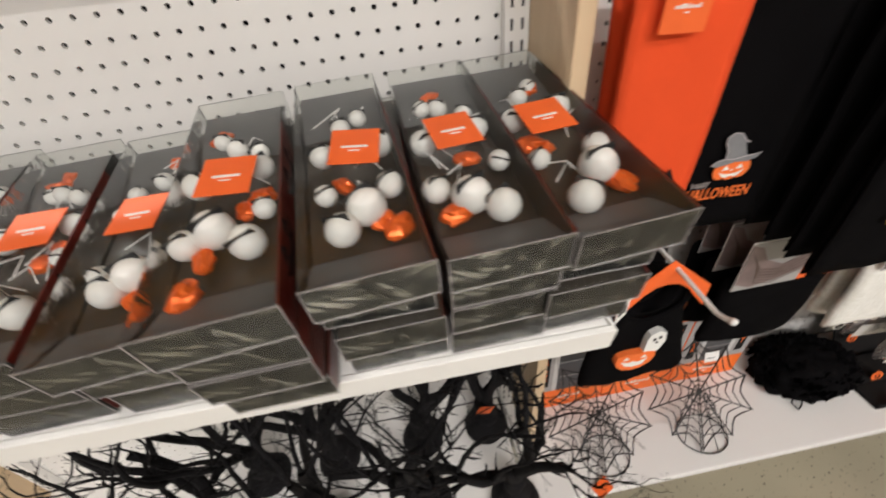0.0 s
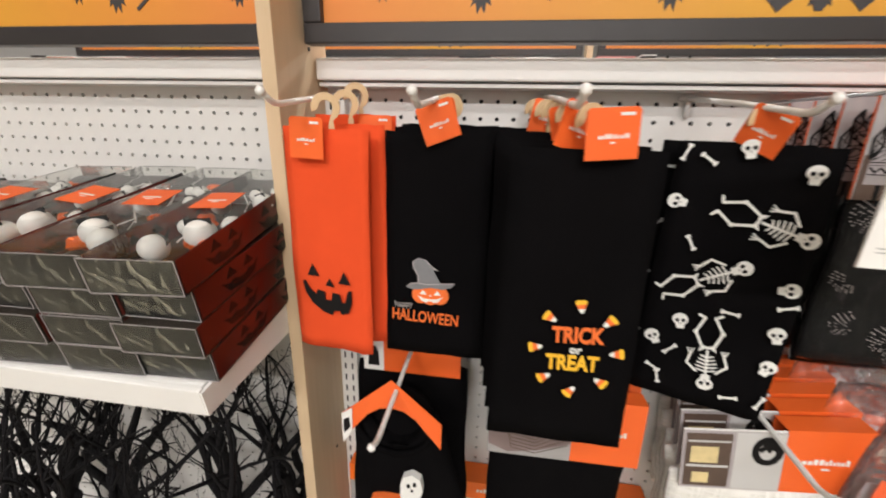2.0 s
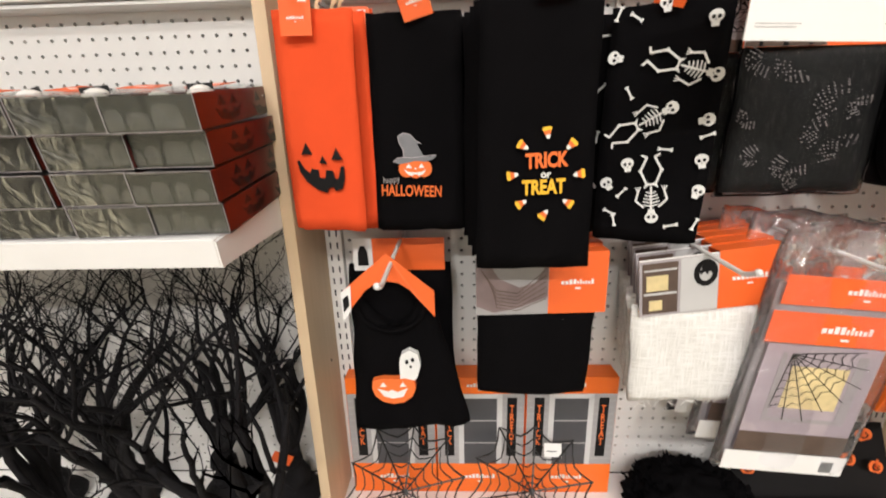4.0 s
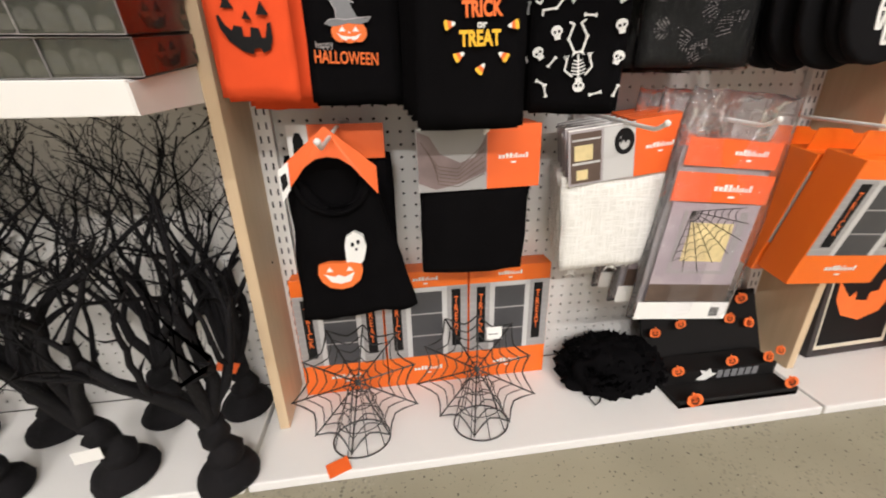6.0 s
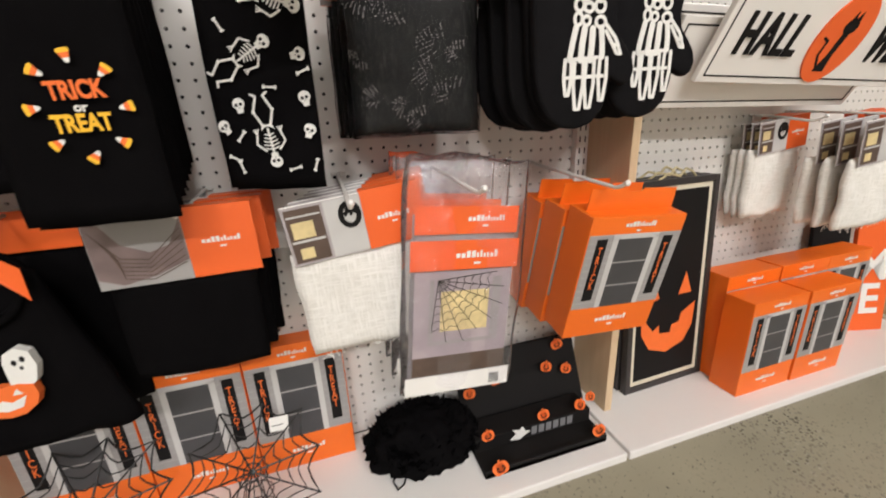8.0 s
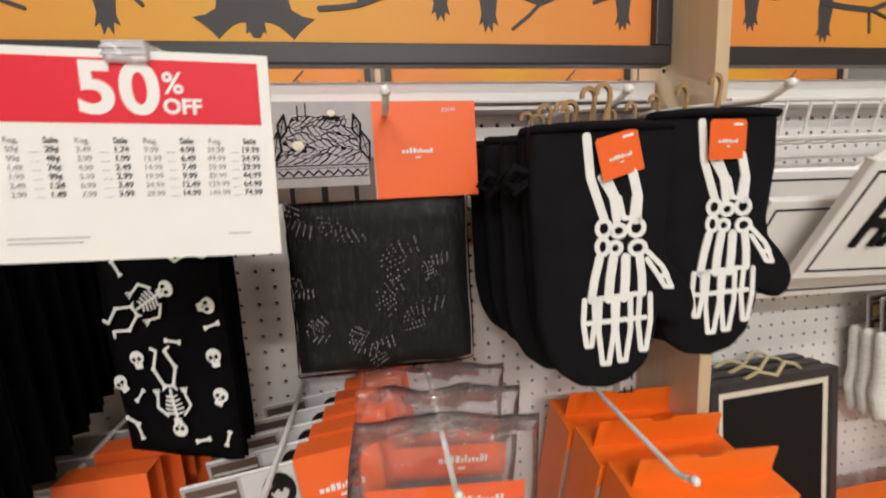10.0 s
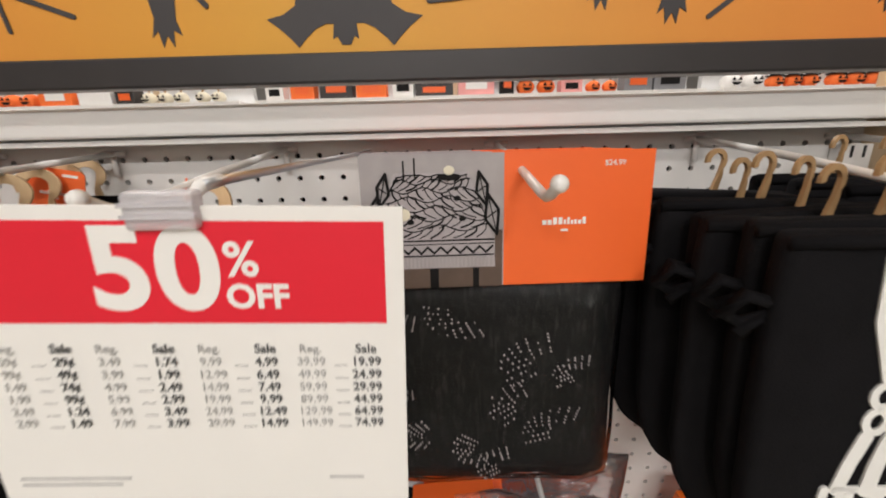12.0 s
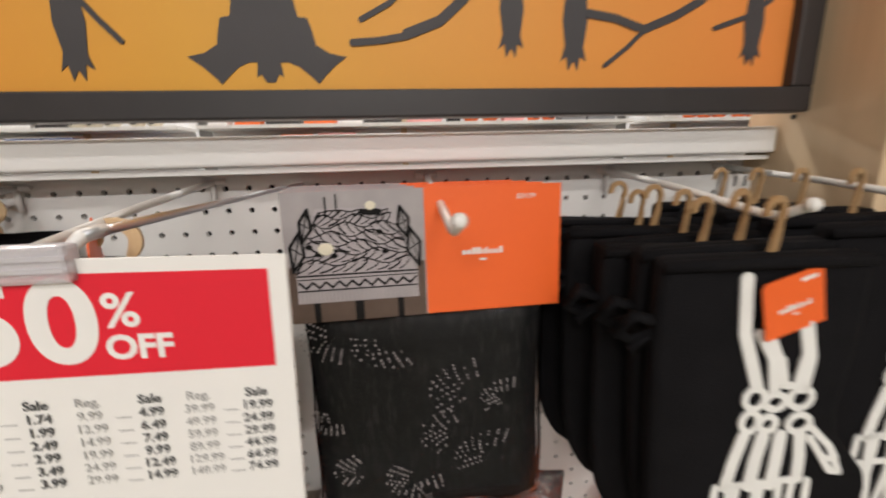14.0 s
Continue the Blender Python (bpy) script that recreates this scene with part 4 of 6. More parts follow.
def oven_mitt(x, y, z, k, front, lean=0.0, turn=0.0):
    t = thing("oven_mitt", "black quilted oven mitt printed with white hand bones" if front else "black oven mitt hanging behind another", "oven mitt", "oven mitts", (x, y, z), (0, lean, turn))
    part("glove", plate(bmesh.new(), MITT, -0.009, 0.009, 0.006), MITT_BLACK, t, smooth=True)
    cuff = bmesh.new()
    tube(cuff, [(-0.074, -0.007, -0.006), (-0.03, -0.011, -0.004), (0.02, -0.011, -0.004), (0.066, -0.007, -0.006)], 0.0045)
    part("cuff_binding", cuff, MITT_BLACK, t, "black bound cuff edge", smooth=True)
    loop = tube(bmesh.new(), [(-0.072, 0, -0.045), (-0.09, -0.004, -0.038), (-0.098, 0, -0.052), (-0.085, 0.004, -0.06), (-0.07, 0, -0.05), (-0.088, 0, -0.066)], 0.0045, 6)
    part("loop", loop, MITT_BLACK, t, "black fabric hanging loop", smooth=True)
    pts = ring_pts(0.0, 0.026, 0.011, 0.011, 12, -40, 190) + ring_pts(0.0, 0.026, 0.0068, 0.0068, 8, 190, -20) + [(0.005, 0.016), (-0.003, -0.01), (0.005, -0.01), (0.009, 0.014)]
    part("hanger", plate(bmesh.new(), pts, -0.0015, 0.0015), MITT_HOOK_WOOD, t, "small wooden hook", m=pose(0, 0, 0, 0, 0, 20))
    if front:
        bm = bmesh.new()
        hand_print(bm)
        part("bone_print", bm, WHITE_PRINT, t, "thick white printed hand bones")
        swing_tag(t, 0.006, -0.013, -0.012, 0.046, 0.040, (0, -14 if k else 0, 8))
    return t


for k in range(7):
    oven_mitt(1.212 + 0.0025 * k - (0.004, 0, 0.005, -0.003, 0.004, -0.002, 0)[k], 0.766 - 0.025 * k, 1.146 + (0.004, -0.003, 0.003, 0, -0.004, 0.003, 0)[k], k, k == 6, (2, -1.5, 1, -2, 1.5, -1, 0)[k], (-9, -2, -7, -1, -8, -3, -4)[k])
for k in range(5):
    oven_mitt(1.351 + 0.003 * k, 0.80 - 0.042 * k, 1.159, 0, k == 4, 0, -4)


# ---- the price sign ----
t = thing("sale_sign", "white and red card sign with a price table", "sign", "", (0.865, 0.535, 1.180))
card = part("card", boxes(((-0.082, -0.0007, -0.1265), (0.082, 0.0007, 0.0))), WHITE_CARD, t, m=pose(0, 0, 0.001, 0, 1.9, 1))
part("red_field", boxes(((-0.0765, -0.0010, -0.0425), (0.0755, -0.0008, -0.0050))), RED_INK, card, "red printed field")
for digit, dx in (("5", -0.0158), ("0", 0.0076)):
    text_mesh("numeral", digit, 0.0415, WHITE_CARD, card, (dx, -0.0011, -0.0236), label="white numeral", bold=0.0012, stretch=1.06, depth=0.0001)
text_mesh("percent", "%", 0.0175, WHITE_CARD, card, (0.0262, -0.0011, -0.0190), bold=0.0003, depth=0.0001)
text_mesh("off_word", "OFF", 0.0125, WHITE_CARD, card, (0.0305, -0.0011, -0.0325), bold=0.0004, depth=0.0001)
COLS = (("59¢ 99¢ 1.49 1.99 2.49 2.99", "29¢ 49¢ 74¢ 99¢ 1.24 1.49"), ("3.49 3.99 4.99 5.99 6.99 7.99", "1.74 1.99 2.49 2.99 3.49 3.99"), ("9.99 12.99 14.99 19.99 24.99 29.99", "4.99 6.49 7.49 9.99 12.49 14.99"), ("39.99 49.99 59.99 89.99 129.99 149.99", "19.99 24.99 29.99 44.99 64.99 74.99"))
for c, (reg, sale) in enumerate(COLS):
    x = -0.060 + 0.037 * c
    text_mesh("reg_column", "Reg.\n" + "\n".join(reg.split()), 0.0048, GREY_INK, card, (x - 0.004, -0.0012, -0.0690), label="grey price column", depth=0.0001, line=1.12)
    text_mesh("sale_column", "Sale\n" + "\n".join(sale.split()), 0.0050, DARK_INK, card, (x + 0.0165, -0.0012, -0.0690), label="dark price column", depth=0.0001, bold=0.00008, line=1.075)
    part("leader_lines", boxes(*[((x + 0.0045, -0.0011, -0.0600 - 0.0054 * q), (x + 0.0095, -0.0009, -0.0597 - 0.0054 * q)) for q in range(6)]), GREY_INK, card)
part("small_print", boxes(*[((-0.074, -0.0011, -0.112 - 0.003 * q), (-0.030 - 0.004 * q, -0.0008, -0.1112 - 0.003 * q)) for q in range(2)], ((0.05, -0.0011, -0.112), (0.064, -0.0008, -0.1113))), GREY_INK, card)
part("clip", boxes(((-0.009, -0.004, -0.007), (0.015, 0.003, 0.006)), ((-0.0095, -0.0048, -0.003), (0.0155, -0.003, -0.0015)), ((-0.0095, -0.0048, 0.001), (0.0155, -0.003, 0.0025)), bevel=0.0015), film_plastic("clip_plastic", (0.97, 0.95, 0.98), 0.10, 0.15, 0.3, 0.45), t, "clear plastic clip")
t = thing("sign_arm", "straight steel wire arm from the pegboard", "hook", "", (0.876, BOARD, 1.19))
part("rod", tube(bmesh.new(), [(0, 0, 0), (0, -0.31, -0.003), (-0.002, -0.322, -0.004)], 0.0021), CHROME, t, smooth=True)
part("tip", tube(bmesh.new(), [(-0.001, -0.312, -0.003), (-0.003, -0.321, -0.004), (-0.004, -0.3255, -0.007)], [0.0025, 0.0028, 0.0022]), WHITE_WIRE, t, "white tip", smooth=True)


# ---- left shelf with garland boxes ----
SHELF = pose(0, 0.541, 0.864, 8.8, 0, 0)          # the shelf slopes up towards the pegboard
t = thing("shelf", "white metal shelf full of boxed garlands", "shelf", "", (0, 0, 0))
t.matrix_basis = SHELF @ pose(-0.39, 0, 0)
part("board", boxes(((-0.60, 0.007, -0.028), (0.598, 0.322, -0.001)), bevel=0.002), WHITE_METAL, t)
part("front_lip", boxes(((-0.60, -0.001, -0.036), (0.602, 0.0065, 0.001)), bevel=0.0012), WHITE_METAL, t)
part("bracket", plate(bmesh.new(), [(0.0, -0.002), (0.322, -0.002), (0.322, -0.062), (0.22, -0.056), (0.05, -0.040), (0.0, -0.036)], -0.002, 0.002), WHITE_METAL, t, m=pose(0.602, 0, 0, 0, 0, 90))
BW, BD, BH = 0.0955, 0.318, 0.0408


def side_face():
    """Half-hidden jack-o'-lantern printed on the long side of a box."""
    bm = bmesh.new()
    for u, v, k in ((0.075, 0.021, 1.0), (0.185, 0.019, 1.1)):
        for d in (-0.016, 0.016):
            plate(bm, [(u + (d - 0.010) * k, v + 0.001), (u + (d + 0.010) * k, v + 0.001), (u + d * k, v + 0.013 * k)], 0, 0.0004)
        plate(bm, [(u + p * k, v + q * k) for p, q in ((-0.036, 0.0), (-0.022, -0.006), (-0.012, -0.003), (-0.004, -0.008), (0.010, -0.008), (0.014, -0.003), (0.024, -0.006), (0.036, 0.001), (0.024, -0.014), (0.0, -0.017), (-0.024, -0.014))], 0, 0.0004)
    return bm


def garland_box(m, seed, full):
    rng = random.Random(seed)
    t = thing("garland_box", "clear-lidded black box holding a garland of white and orange bells" if full else "black clear-fronted garland box in a stack", "box", "garland boxes")
    t.matrix_basis = m
    w, h = BW / 2, BH - 0.0012
    part("tray", boxes(((-w + 0.002, 0.002, 0.001), (w - 0.002, BD - 0.002, 0.006 if full else h - 0.004))), TRAY, t, "dark printed inner card")
    part("shell", boxes(((-w, 0.0, 0), (w, BD, h)), bevel=0.0012), CLEAR, t, "clear plastic shell")
    # gravestones printed behind the clear front
    bm = bmesh.new()
    rg = random.Random(seed % 5)
    x0 = -w + 0.003
    while x0 < w - 0.016:
        gw = min(rg.choice((0.016, 0.022, 0.030)), w - 0.003 - x0)
        gh = rg.uniform(0.018, 0.030)
        e = min(0.007, gw * 0.4)
        z0 = rg.uniform(0.003, 0.006)
        plate(bm, [(x0, z0), (x0 + gw, z0), (x0 + gw + rg.uniform(-0.001, 0.001), gh - e), (x0 + gw - e * 0.4, gh - e * 0.3), (x0 + gw - e * 1.1, gh), (x0 + e, gh + rg.uniform(-0.001, 0.001)), (x0 + e * 0.3, gh - e * 0.4), (x0 - rg.uniform(0, 0.001), gh - e)], 0.0001, 0.0006)
        x0 += gw + rg.uniform(0.002, 0.006)
    part("gravestone_print", bm, STONE_INK, t, "grey printed gravestones")
    part("front_print", boxes(((-w + 0.0012, 0.0007, 0.002), (w - 0.0012, 0.0014, h - 0.003))), TRAY_FRONT, t, "black printed front")
    part("front_pane", boxes(((-w + 0.0008, -0.0006, 0.001), (w - 0.0008, -0.0002, h - 0.0012))), CLEAR_FRONT, t, "glossy clear plastic front")
    # pale strips paint the light caught along the folded plastic edges
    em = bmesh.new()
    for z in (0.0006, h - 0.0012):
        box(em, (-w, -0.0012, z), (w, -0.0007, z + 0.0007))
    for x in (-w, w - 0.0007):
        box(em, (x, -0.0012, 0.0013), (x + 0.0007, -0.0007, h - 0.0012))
    part("edge_glint", em, PHOTO_PALE, t, "pale strip painted as the glint along the folded plastic edge")
    sd = part("side_print", boxes(((w - 0.0018, 0.003, 0.002), (w - 0.0010, BD * 0.78, h - 0.002))), SIDE_RED, t, "dark red printed side")
    part("side_liner", boxes(((w - 0.0027, 0.003, 0.002), (w - 0.0019, BD * 0.9, h - 0.002))), TRAY_FRONT, t, "black inside of the printed side")
    part("side_face", side_face(), BLACK_PRINT, sd, "black printed pumpkin faces", m=pose(w - 0.0006, 0.0, 0, 0, 0, 90))
    if not full:
        return t
    part("front_fold", boxes(((-w + 0.003, 0, 0), (w - 0.003, 0.046, 0.0008))), SLATE_CARD, t, "grey sloping inner card", m=pose(0, 0.004, 0.030, -24, 0, 0))
    part("back_fold", boxes(((-w + 0.003, 0, 0), (w - 0.003, 0.085, 0.0008))), SLATE_CARD, t, "grey inner card", m=pose(0, BD - 0.092, 0.012, 8, 0, 0))
    card = part("label_card", boxes(((-0.023, -0.026, 0), (0.023, 0.026, 0.0008)), bevel=0.0003), ORANGE_CARD, t, "orange label card", m=pose(rng.uniform(-0.010, 0.010), BD * 0.49, h + 0.0025, rng.uniform(1, 4), rng.uniform(-4, 4), rng.uniform(-12, 8)))
    part("label_bar", boxes(((-0.012, -0.003, 0.0008), (0.012, 0.0, 0.0012)), ((-0.005, -0.008, 0.0008), (0.005, -0.0065, 0.0012))), WHITE_PRINT, card)

    def bell(bx, by, r):
        b = part("bell", ball(bmesh.new(), (0, 0, 0), r, 14, 10, (1, 1, 0.94)), BELL_WHITE, t, "white bell with a dark slit", smooth=True, m=pose(bx, by, 0.012 + r * 0.9, rng.uniform(-25, 25), rng.uniform(-25, 25), rng.uniform(-40, 40)))
        part("slit", stroke(bmesh.new(), [(-r * 0.75, 0), (r * 0.75, 0)], r * 0.13, -r * 1.01, -r * 0.5), SLOT, b, "dark slit", m=pose(0, 0, 0, -90 + rng.uniform(-30, 30), 0, 0))

    def foil(bx, by, r):
        bm = ball(bmesh.new(), (0, 0, 0), r, 12, 8, (1.25, 0.9, 0.7))
        for v in bm.verts:
            v.co *= 1 + 0.40 * noise.noise(v.co * 150 + Vector((seed, bx * 90, 0)))
        part("foil_bell", bm, BELL_ORANGE, t, "crumpled shiny orange bell", m=pose(bx, by, 0.018, rng.uniform(-20, 20), 0, rng.uniform(0, 180)))

    flip = -1 if seed % 20 >= 10 else 1
    for bx, by, r in ((-0.016, 0.070, 0.0150), (0.010, 0.088, 0.0175), (0.031, 0.106, 0.0130), (-0.028, 0.116, 0.0105)):
        bell(flip * bx + rng.uniform(-0.005, 0.005), by + rng.uniform(-0.022, 0.016), r)
    for bx, by, r in ((-0.026, 0.172, 0.0130), (0.031, 0.180, 0.0140)):
        bell(flip * bx + rng.uniform(-0.004, 0.004), by + rng.uniform(-0.015, 0.018), r)
    for bx, by, r in ((-0.020, 0.228, 0.0100), (0.000, 0.240, 0.0110), (0.018, 0.252, 0.0100)):
        if rng.random() < 0.75:
            bell(flip * bx + rng.uniform(-0.005, 0.005), by + rng.uniform(-0.012, 0.012), r)
    for bx, by, r in ((0.026, 0.056, 0.0125), (0.014, 0.070, 0.010), (-0.026, 0.136, 0.0115), (-0.008, 0.142, 0.010), (0.024, 0.268, 0.011), (0.008, 0.276, 0.0095)):
        if rng.random() < 0.8:
            foil(flip * bx + rng.uniform(-0.006, 0.006), by + rng.uniform(-0.012, 0.012), r)
    for q in range(6):
        x0, y0 = rng.uniform(-0.03, 0.03), rng.uniform(0.08, 0.27)
        part("ribbon", tube(bmesh.new(), [(x0, y0, 0.014), (x0 + rng.uniform(-0.02, 0.02), y0 + 0.012, 0.026), (x0 + rng.uniform(-0.03, 0.03), y0 + rng.uniform(-0.01, 0.03), 0.016)], 0.0008, 5), WHITE_WIRE, t, "silver cord")
    return t


# columns of boxes: place of the front, how far it stands out, turn and count
for c, (x, out, turn, top) in enumerate(((0.196, 0.0, 5.5, 4), (0.090, -0.002, 4.0, 4), (-0.012, -0.006, 4.5, 4), (-0.118, -0.022, 5.5, 4), (-0.226, 0.0, 6.0, 3), (-0.330, 0.0, 6.0, 3), (-0.434, 0.004, 5.0, 3), (-0.540, 0.0, 4.0, 3))):
    for l in range(top):
        j = random.Random(c * 10 + l)
        last = l == top - 1
        wob = 0.0 if last else j.uniform(0.006, 0.018)
        low = -0.022 if c == 0 and not last else (-0.010 if c == 0 else 0)
        garland_box(SHELF @ pose(x + low + (0 if last else j.uniform(-0.006, 0.006)), out + wob - 0.001, 0.001 + BH * l, 0, 0, (turn if last else 2.0) + j.uniform(-1, 1)), c * 10 + l, last)


# ---- black glitter trees ----
def grow(bm, p, d, r, depth, rng, L):
    """A crooked tapering branch with side twigs, forking at its upper half."""
    n = 6
    pts, rs = [p], [r]
    bend = Vector((rng.uniform(-0.16, 0.16), rng.uniform(-0.14, 0.14), rng.uniform(-0.05, 0.12)))
    for i in range(n):
        d = (d + bend + Vector((rng.uniform(-0.30, 0.30), rng.uniform(-0.26, 0.26), rng.uniform(-0.14, 0.2)))).normalized()
        p = p + d * L / n
        pts.append(p)
        rs.append(r * (1 - 0.48 * (i + 1) / n))
    tube(bm, pts, rs, 6 if depth < 3 else 4, depth >= 5)
    if depth >= 2:                    # stubby thorns and short twigs
        for i in range(1, n):
            if rng.random() < 0.7:
                w = (d * 0.6 + Vector((rng.uniform(-1, 1), rng.uniform(-0.8, 0.8), rng.uniform(-0.3, 0.9)))).normalized()
                q = pts[i]
                m = L * rng.uniform(0.10, 0.26)
                k = w + Vector((rng.uniform(-0.5, 0.5), rng.uniform(-0.4, 0.4), rng.uniform(-0.2, 0.5)))
                tube(bm, [q, q + w * m * 0.5, q + w * m * 0.5 + k.normalized() * m * 0.5], [rs[i] * 0.55, rs[i] * 0.42, 0.0005], 4, False)
    if depth >= 5 or r < 0.0010:
        return
    for k in range(rng.choice((1, 2, 2, 3))):
        s = rng.uniform(0.45, 0.85)
        nd = (d * s + Vector((rng.uniform(-1, 1), rng.uniform(-0.8, 0.8), rng.uniform(0.0, 1.0)))).normalized()
        j = rng.choice((3, 4, 5, 6, 6))
        q = pts[j].copy()
        q.y = min(q.y, 0.85)
        grow(bm, q, nd, rs[j] * rng.uniform(0.60, 0.80), depth + 1, rng, L * rng.uniform(0.60, 0.82))


def spooky_tree(x, y, seed, lean, tag=None):
    rng = random.Random(seed)
    t = thing("black_tree", "black glitter-covered bare spooky tree on a round base", "decoration", "black trees", (x, y, DECK))
    bm = bmesh.new()
    rr = [0.001, 0.042, 0.052, 0.054, 0.051, 0.046, 0.038, 0.030, 0.025, 0.022]
    zz = [0.0, 0.0, 0.005, 0.012, 0.021, 0.030, 0.037, 0.043, 0.048, 0.054]
    tube(bm, [(0, 0, z + 0.0001 * i) for i, z in enumerate(zz)], rr, 22)
    for v in bm.verts:
        if v.co.z > 0.003:
            v.co *= 1 + 0.09 * noise.noise(v.co * 28 + Vector((seed, 0, 0)))
    part("base", bm, TREE_BLACK, t, "lumpy black glitter base", smooth=True)
    bm = bmesh.new()
    pts = [(0, 0, 0.040), (0.004, 0, 0.056), (0.008, 0, 0.070), (0.002 + lean * 0.006, 0.002, 0.084), (-0.006 + lean * 0.012, 0.003, 0.096), (-0.004 + lean * 0.02, 0.0, 0.110), (0.004 + lean * 0.03, -0.002, 0.124), (lean * 0.05, -0.004, 0.140)]
    tube(bm, pts, [0.023, 0.029, 0.027, 0.018, 0.022, 0.024, 0.017, 0.019], 14)
    for v in bm.verts:
        v.co += Vector((1, 1, 0)) * 0.004 * noise.noise(v.co * 45 + Vector((0, seed, 0)))
    part("trunk", bm, TREE_BLACK, t, "knotty black trunk", smooth=True)
    for k in range(5):
        bm = bmesh.new()
        a = k * 1.26 + rng.uniform(-0.4, 0.4)
        d = Vector((0.46 * math.cos(a) + lean * 0.5, 0.30 * math.sin(a), 1.15)).normalized()
        grow(bm, Vector(pts[-1]) - Vector((0, 0, 0.012 * (k % 2))), d, 0.0138 - 0.0008 * k, 1, rng, rng.uniform(0.21, 0.27))
        for v in bm.verts:
            v.co.y = min(v.co.y, 0.855 - y)
            v.co.z = min(v.co.z, 0.64)
            v.co.x = min(v.co.x, 0.206 - x)
        part("limb", bm, TREE_BLACK, t, "black bare limb with twigs", smooth=True)
    if tag:
        part("price_tag" if tag == 1 else "swing_tag", boxes(((-0.021, -0.0005, -0.026), (0.021, 0.0005, 0))), WHITE_CARD if tag == 1 else ORANGE_CARD, t, "white paper tag" if tag == 1 else "orange card tag", m=pose(-0.02 if tag == 1 else 0.0, -0.03, 0.105 if tag == 1 else 0.15, 0, 0 if tag == 1 else 30, 10))


for x, y, sd, ln, tg in ((-0.046, 0.648, 1, -0.5, 1), (0.148, 0.618, 2, -0.05, None), (-0.255, 0.64, 3, 0.3, None), (0.125, 0.798, 4, 0.0, 2), (-0.040, 0.800, 5, 0.3, None), (-0.255, 0.790, 6, -0.2, None), (-0.43, 0.78, 7, 0.2, None), (-0.46, 0.64, 8, 0.1, None)):
    spooky_tree(x, y, sd, ln, tg)


